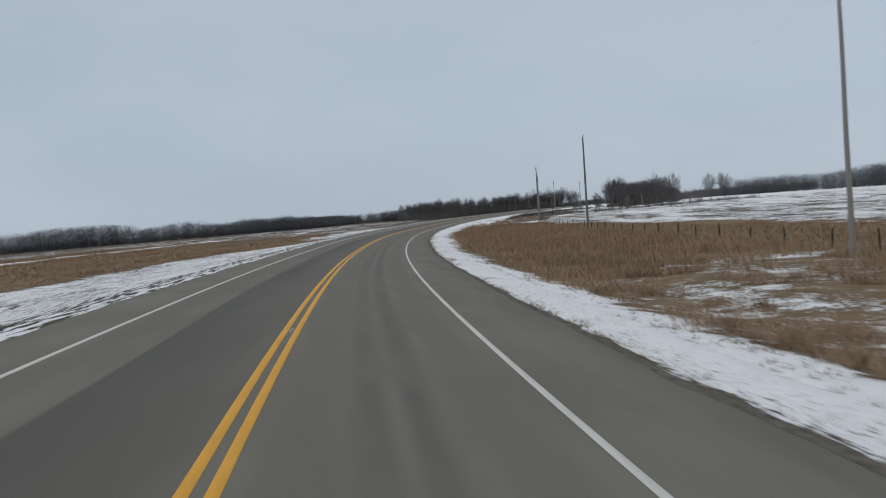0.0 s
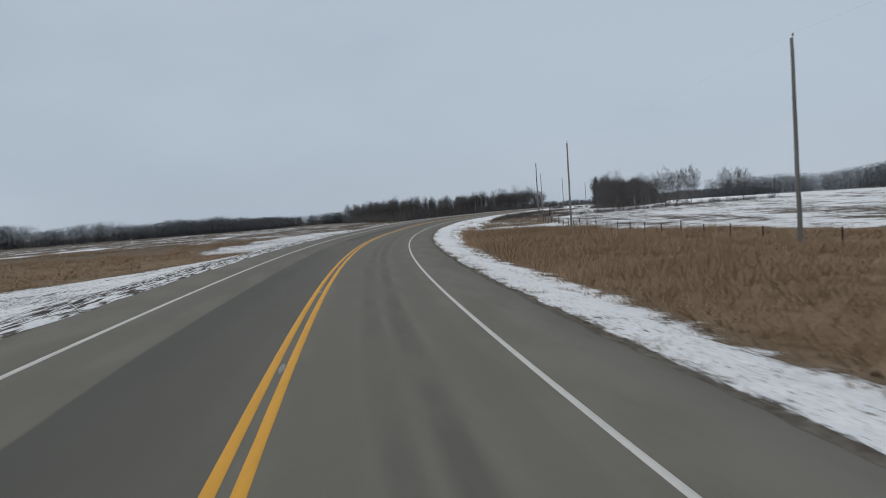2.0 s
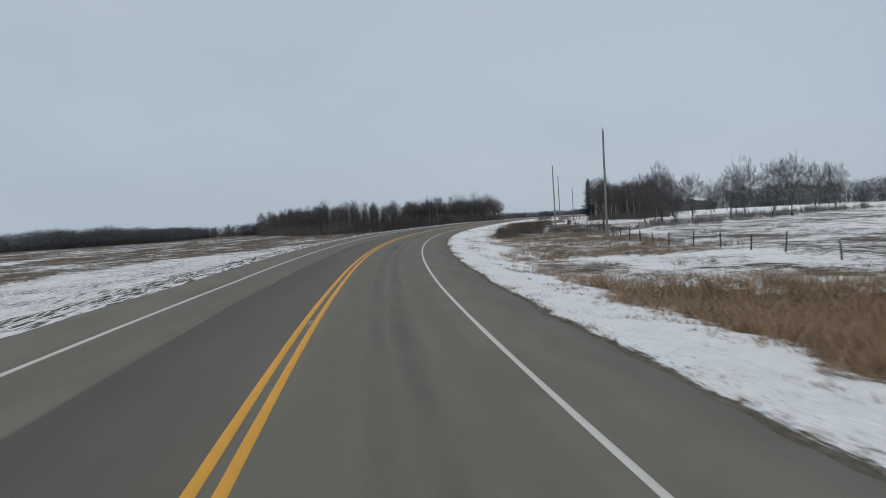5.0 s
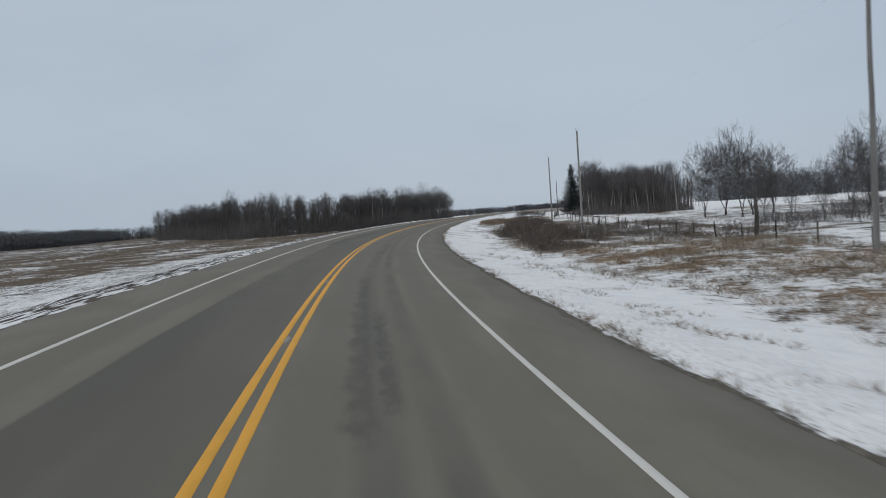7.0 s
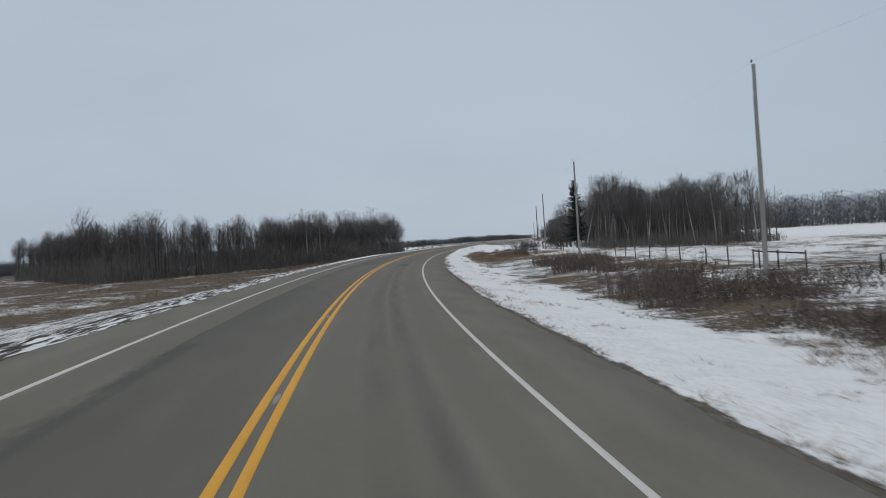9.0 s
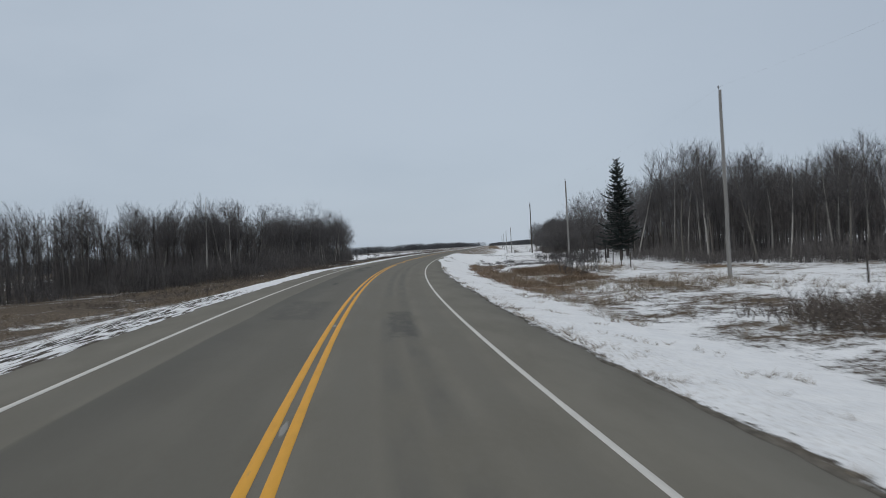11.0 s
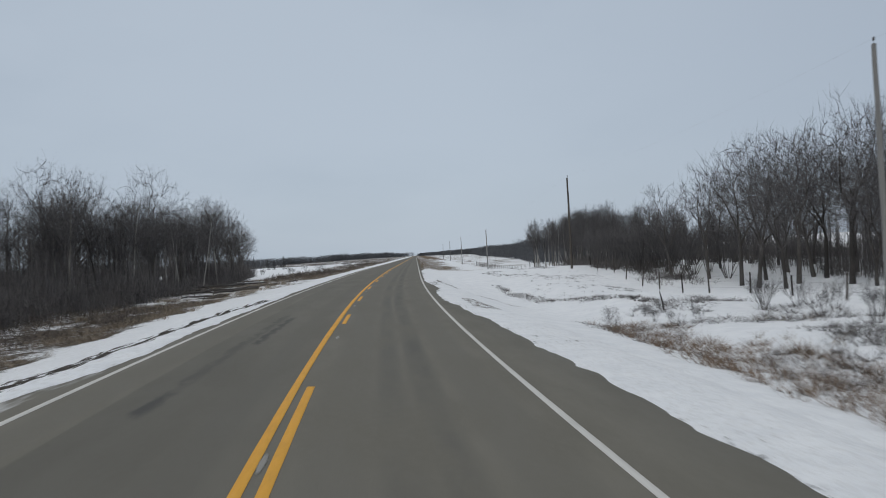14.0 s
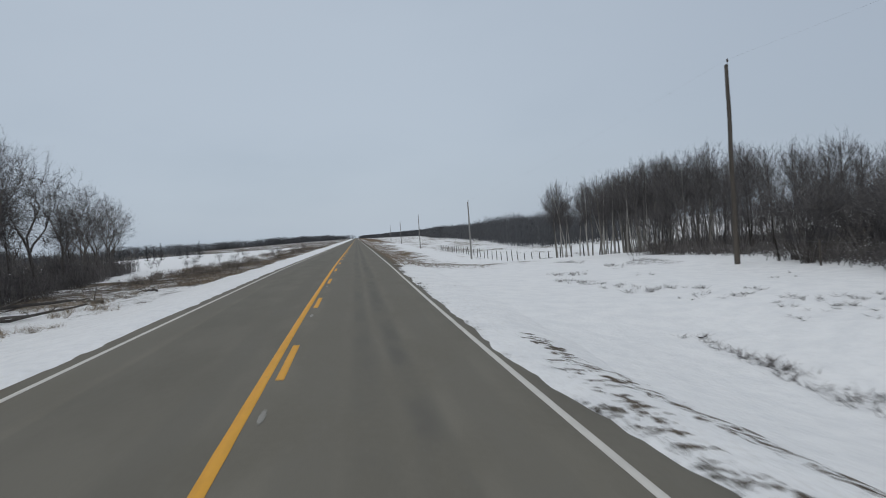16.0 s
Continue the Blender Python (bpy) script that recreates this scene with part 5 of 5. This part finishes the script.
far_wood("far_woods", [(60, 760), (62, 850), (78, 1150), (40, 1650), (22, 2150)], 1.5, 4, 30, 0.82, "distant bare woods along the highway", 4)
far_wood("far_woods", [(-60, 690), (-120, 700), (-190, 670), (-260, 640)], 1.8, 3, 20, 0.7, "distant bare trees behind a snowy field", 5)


# ---- grass ----
TALL = [tuft(k, 15, 0.8, 1.0, 0.75, 0.010) for k in range(8)]
SHORT = [tuft(40 + k, 7, 0.5, 1.0, 0.6, 0.02) for k in range(5)]


def grass(name, shapes, n, s0, s1, l0, l1, high, wide, mat, label, seed, keep=None):
    r = np.random.RandomState(seed)
    s, l = strewn(r, n, s0, s1, l0, l1, keep)
    p = on_land(s, l)
    p[:, 2] -= 0.03
    hi = high * (0.55 + 0.9 * vnoise(p[:, 0], p[:, 1], 4.0, 51)) * (0.7 + 0.6 * r.rand(len(p)))
    v, f = scatter(shapes, p, r.rand(len(p)) * 6.283, np.stack([wide * (0.7 + 0.6 * r.rand(len(p))), hi], 1), seed)
    return stuff(name, mesh_of(name, v, f, mat), label, "grass")


def lumpy(s, l, size, share, seed):
    return vnoise(s, l, size, seed) < share


def band_out(s):
    return knots(s, (-200, 9.9), (14, 9.8), (60, 8.9), (110, 8.9), (150, 9.8), (195, 10.4), (240, 10.6), (290, 9.4), (325, 8.5), (345, 8.5), (362, 8.8), (374, 10), (382, 20), (3200, 20))


def grass_far(s):
    return knots(s, (-200, 46), (50, 44), (95, 36), (130, 29), (148, 21), (160, 9), (200, 8), (3200, 8))


grass("tall_grass", TALL, 21000, -25, 178, 9, 26, 0.62, 1.0, STRAW, "tall dry brown grass in the ditch", 1, lambda s, l: (l > band_out(s) + 0.5 * np.sin(s * 0.7) + 1.2 * (vnoise(s, l, 3, 61) - 0.5)) & (l < grass_far(s)) & ~((s < 37) & (l > 10.4) & (s - 0.6 * l < 24.5) & lumpy(s, l, 2, 0.60, 62)))
grass("tall_grass", TALL, 8000, -25, 150, 26, 46, 0.55, 1.25, STRAW, "tall dry brown grass beyond the fence", 2, lambda s, l: l < grass_far(s))
grass("tall_grass", TALL, 15000, -10, 175, -95, -17, 0.5, 1.6, STRAW, "dry brown grass meadow beyond the snowy verge", 3, lambda s, l: (l < -5.7 - snow_left(s)) & (np.abs(l + 64) > 3.5) & ((s < 140) | lumpy(s, l, 9, 0.5, 63)))
grass("dry_grass", TALL, 3600, 140, 244, 9.5, 26, 0.42, 1.0, REED, "patchy grey-brown winter weeds in snow", 4, lambda s, l: (l > band_out(s) + 1.5 * (vnoise(s, l, 3, 64) - 0.5)) & lumpy(s, l, 4.5, 0.5, 65))
grass("dry_grass", TALL, 1200, 176, 222, 12.2, 24, 0.36, 1.0, STRAW, "matted brown grass along the fence", 18, lambda s, l: (l < 23.5) & lumpy(s * 0.6, l, 3.5, 0.56, 82))
grass("dry_grass", TALL, 1200, 176, 224, 12.2, 24, 0.36, 1.0, REED, "grey-brown weeds along the fence", 19, lambda s, l: lumpy(s * 0.6, l, 3.5, 0.6, 82))
grass("dry_grass", TALL, 1700, 314, 374, 7.6, 13, 0.36, 0.9, RUSTY, "rusty brown dry grass in the ditch", 5, lambda s, l: (np.abs(l - 9.6 - 0.9 * (vnoise(s, s * 0, 9, 66) - 0.5) - 0.8 * (l > 9.6)) < 1.0 + 0.8 * vnoise(s, l, 4, 67)) & (l > band_out(s) - 0.4))
grass("dry_grass", TALL, 1800, 296, 350, 9, 22, 0.42, 1.0, REED, "grey-brown weeds in broken snow", 14, lambda s, l: (l > band_out(s)) & lumpy(s, l, 4, 0.48, 78))
grass("dry_grass", TALL, 2000, 324, 352, 12.6, 17.2, 0.5, 1.0, RUSTY, "tall brown reeds in the ditch", 15, lambda s, l: lumpy(s * 0.5, l, 3, 0.6, 79))
grass("dry_grass", TALL, 900, 310, 372, 12, 24, 0.40, 1.0, REED, "grey dry grass in snow by the spruce", 6, lambda s, l: lumpy(s, l, 4, 0.36, 68))
grass("dry_grass", TALL, 2600, -22, 182, 8.2, 12.5, 0.34, 0.9, STRAW, "low dry grass at the edge of the snowy verge", 21, lambda s, l: (l > band_out(s) - 0.5 + 1.0 * (vnoise(s, l, 1.6, 86) - 0.5)) & (l < band_out(s) + 1.6))
grass("dry_grass", TALL, 3600, 0, 180, -28, -9, 0.3, 1.2, STRAW, "low dry grass at the edge of the snowy verge", 22, lambda s, l: np.abs(-l - 7.2 - snow_left(s) - 1.5 * (vnoise(s, l, 2.5, 87) - 0.5)) < 2.6)
grass("verge_grass", SHORT, 17000, -20, 345, 5.9, 11.5, 0.13, 0.5, REED, "short grass tips poking through the snowy verge", 7, lambda s, l: (l > edge_right(s) + 0.25) & (l < band_out(s) + 0.5) & lumpy(s, l, 1.3, 0.56 - 0.0009 * s, 69))
grass("verge_grass", SHORT, 10000, -20, 350, 5.3, 6.8, 0.12, 0.5, REED, "brown grass fringe along the asphalt edge", 16, lambda s, l: (l > edge_right(s) + 0.1) & (l < edge_right(s) + 0.12 + 0.6 * vnoise(s, s * 0, 2.0, 80) ** 2))
grass("verge_grass", SHORT, 5000, -10, 310, -20, -5.2, 0.10, 0.6, REED, "short grass tips in the rutted snow", 17, lambda s, l: (l < edge_left(s) - 0.6) & lumpy(s * 0.25, l, 0.8, 0.45, 81))
grass("verge_grass", SHORT, 6500, 335, 470, 8.5, 20, 0.16, 0.7, SCRUB, "sparse weed tips in deep snow", 8, lambda s, l: ((s < 374) & (np.abs(l - 9.8 - 0.4 * np.sin(s * 0.2)) < 0.7)) | (lumpy(s, l, 3.0, 0.22, 70) & ((s < 378) | (l > 15.0) | ((s > 410) & (s < 428) & (l > 10)))))
grass("verge_grass", SHORT, 3600, 380, 409, 9.6, 15.6, 0.2, 0.7, SCRUB, "line of dark weed tips in deep snow", 20, lambda s, l: np.abs(l - knots(s, (380, 15.0), (386, 14.0), (392, 12.9), (396, 12.0), (401, 11.2), (406, 10.4), (409, 10.2))) < 0.75 * vnoise(s, l, 2.0, 85) + 0.05)
grass("verge_grass", SHORT, 1100, 409, 424, 10.2, 17, 0.17, 0.6, SCRUB, "weed tips through a snowy mound", 21, lambda s, l: lumpy(s, l, 0.7, 0.5, 86) & (l < 17 - 0.45 * (s - 409)) & (l > 13.4 - 0.25 * (s - 409)))
grass("verge_grass", SHORT, 300, 388, 412, 12.5, 19, 0.14, 0.6, SCRUB, "single weed tips in deep snow", 22, lambda s, l: lumpy(s, l, 0.8, 0.5, 87))
grass("dry_grass", TALL, 1500, 350, 386, 9, 20, 0.30, 1.0, SCRUB, "clumps of grey weeds in deep snow", 9, lambda s, l: lumpy(s, l, 2.6, 0.46, 71) & (l > 8.0 + 0.42 * (s - 367)) & (s < 381))
grass("dry_grass", TALL, 4600, 318, 505, -22, -8.2, 0.42, 1.0, REED, "brown grass and weeds at the wood edge", 10, lambda s, l: (l < -knots(s, (318, 8.4), (350, 9.2), (366, 9.9), (384, 10.8), (412, 10.6), (440, 9.8), (505, 9.4)) - 1.2 * (vnoise(s, l, 3, 72) - 0.5)) & lumpy(s, l, 4, 0.55, 73))
grass("dry_grass", TALL, 4200, 160, 320, -45, -9, 0.34, 1.2, REED, "grey-brown weeds in a snowy field", 11, lambda s, l: (l < -5.9 - snow_left(s)) & lumpy(s, l, 6, 0.48, 74))
grass("dry_grass", TALL, 5000, 60, 330, 25, 75, 0.3, 1.4, REED, "grey weeds across a snowy pasture", 12, lambda s, l: (l > grass_far(s)) & lumpy(s * 0.5, l, 6, 0.4, 75))
grass("dry_grass", TALL, 700, 505, 700, -22, -8.5, 0.4, 1.3, REED, "brown roadside weeds", 13)


# ---- fallen timber and odd things ----
def log(name, a, b, r, up, label):
    p = on_land(np.array([a[0], b[0]]), np.array([a[1], b[1]]))
    mid = (p[0] + p[1]) / 2
    n = 7
    g = np.random.RandomState(int(a[0] * 7))
    pts = [p[0] + (p[1] - p[0]) * k / n + np.array([0, 0, r + up + 0.05 * g.randn()]) for k in range(n + 1)]
    trunk = pipe([q - mid for q in pts], [r * (1 - 0.08 * k) for k in range(n + 1)], 8)
    ob = tagged(new(name, mesh_of(name, *trunk, BARK, True)), label, "log", "fallen trunks")
    ob.location = Vector(mid)
    for k in (2, 4, 5):
        d = unit(g.randn(3) * [1, 1, 0.6] + [0, 0, 0.3])
        q, ln = pts[k] - mid, 0.5 + g.rand()
        stub = pipe([q, q + d * ln * 0.5, q + d * ln], [r * 0.4, r * 0.28, r * 0.1], 6)
        part("branch_stub", mesh_of("branch_stub", *stub, BARK, True), ob)


for a, b, r, up in (((419, -13.6), (425.5, -21.5), 0.16, 0.12), ((416, -11.8), (421.5, -19.5), 0.13, 0.05), ((413, -13.5), (418.5, -19.0), 0.10, 0.3), ((420, -20), (428, -14.2), 0.13, 0.15),
                    ((425, -17), (431, -12.8), 0.10, 0.08), ((409, -13), (412.5, -18.0), 0.12, 0.05), ((428, -20.8), (434, -14.6), 0.14, 0.35), ((405, -12.2), (409, -15.5), 0.09, 0.04),
                    ((437, -14.0), (442, -17.5), 0.11, 0.06), ((444, -12.6), (448, -15.0), 0.09, 0.04)):
    log("fallen_log", a, b, r, up, "grey fallen trunk in snow by the wood")

q = on_land(np.array([223.7]), np.array([25.6]))[0]
segs = [(0, 0, -0.3, 0.05, 0, 1.4, 0.16, 0.14), (0.05, 0, 1.4, 0.0, 0.06, 3.0, 0.14, 0.09), (0.02, 0.02, 2.2, 0.6, 0.1, 3.0, 0.05, 0.02), (0, 0.06, 3.0, 0.03, 0.08, 3.3, 0.09, 0.02)]
snag = tagged(new("dead_stump", mesh_of("dead_stump", *tubes(segs, 8), BARK, True)), "broken dead trunk beside the fence", "stump")
snag.location = Vector(q)

q = on_land(np.array([377.1]), np.array([13.9]))[0]
segs = [(0, 0, -0.2, -0.08, 0.02, 0.45, 0.04, 0.035), (-0.08, 0.02, 0.45, -0.17, 0.03, 0.85, 0.035, 0.02)]
stake = tagged(new("stake", mesh_of("stake", *tubes(segs, 6), POST, True)), "leaning dark wooden stake in deep snow", "stake")
stake.location = Vector(q)
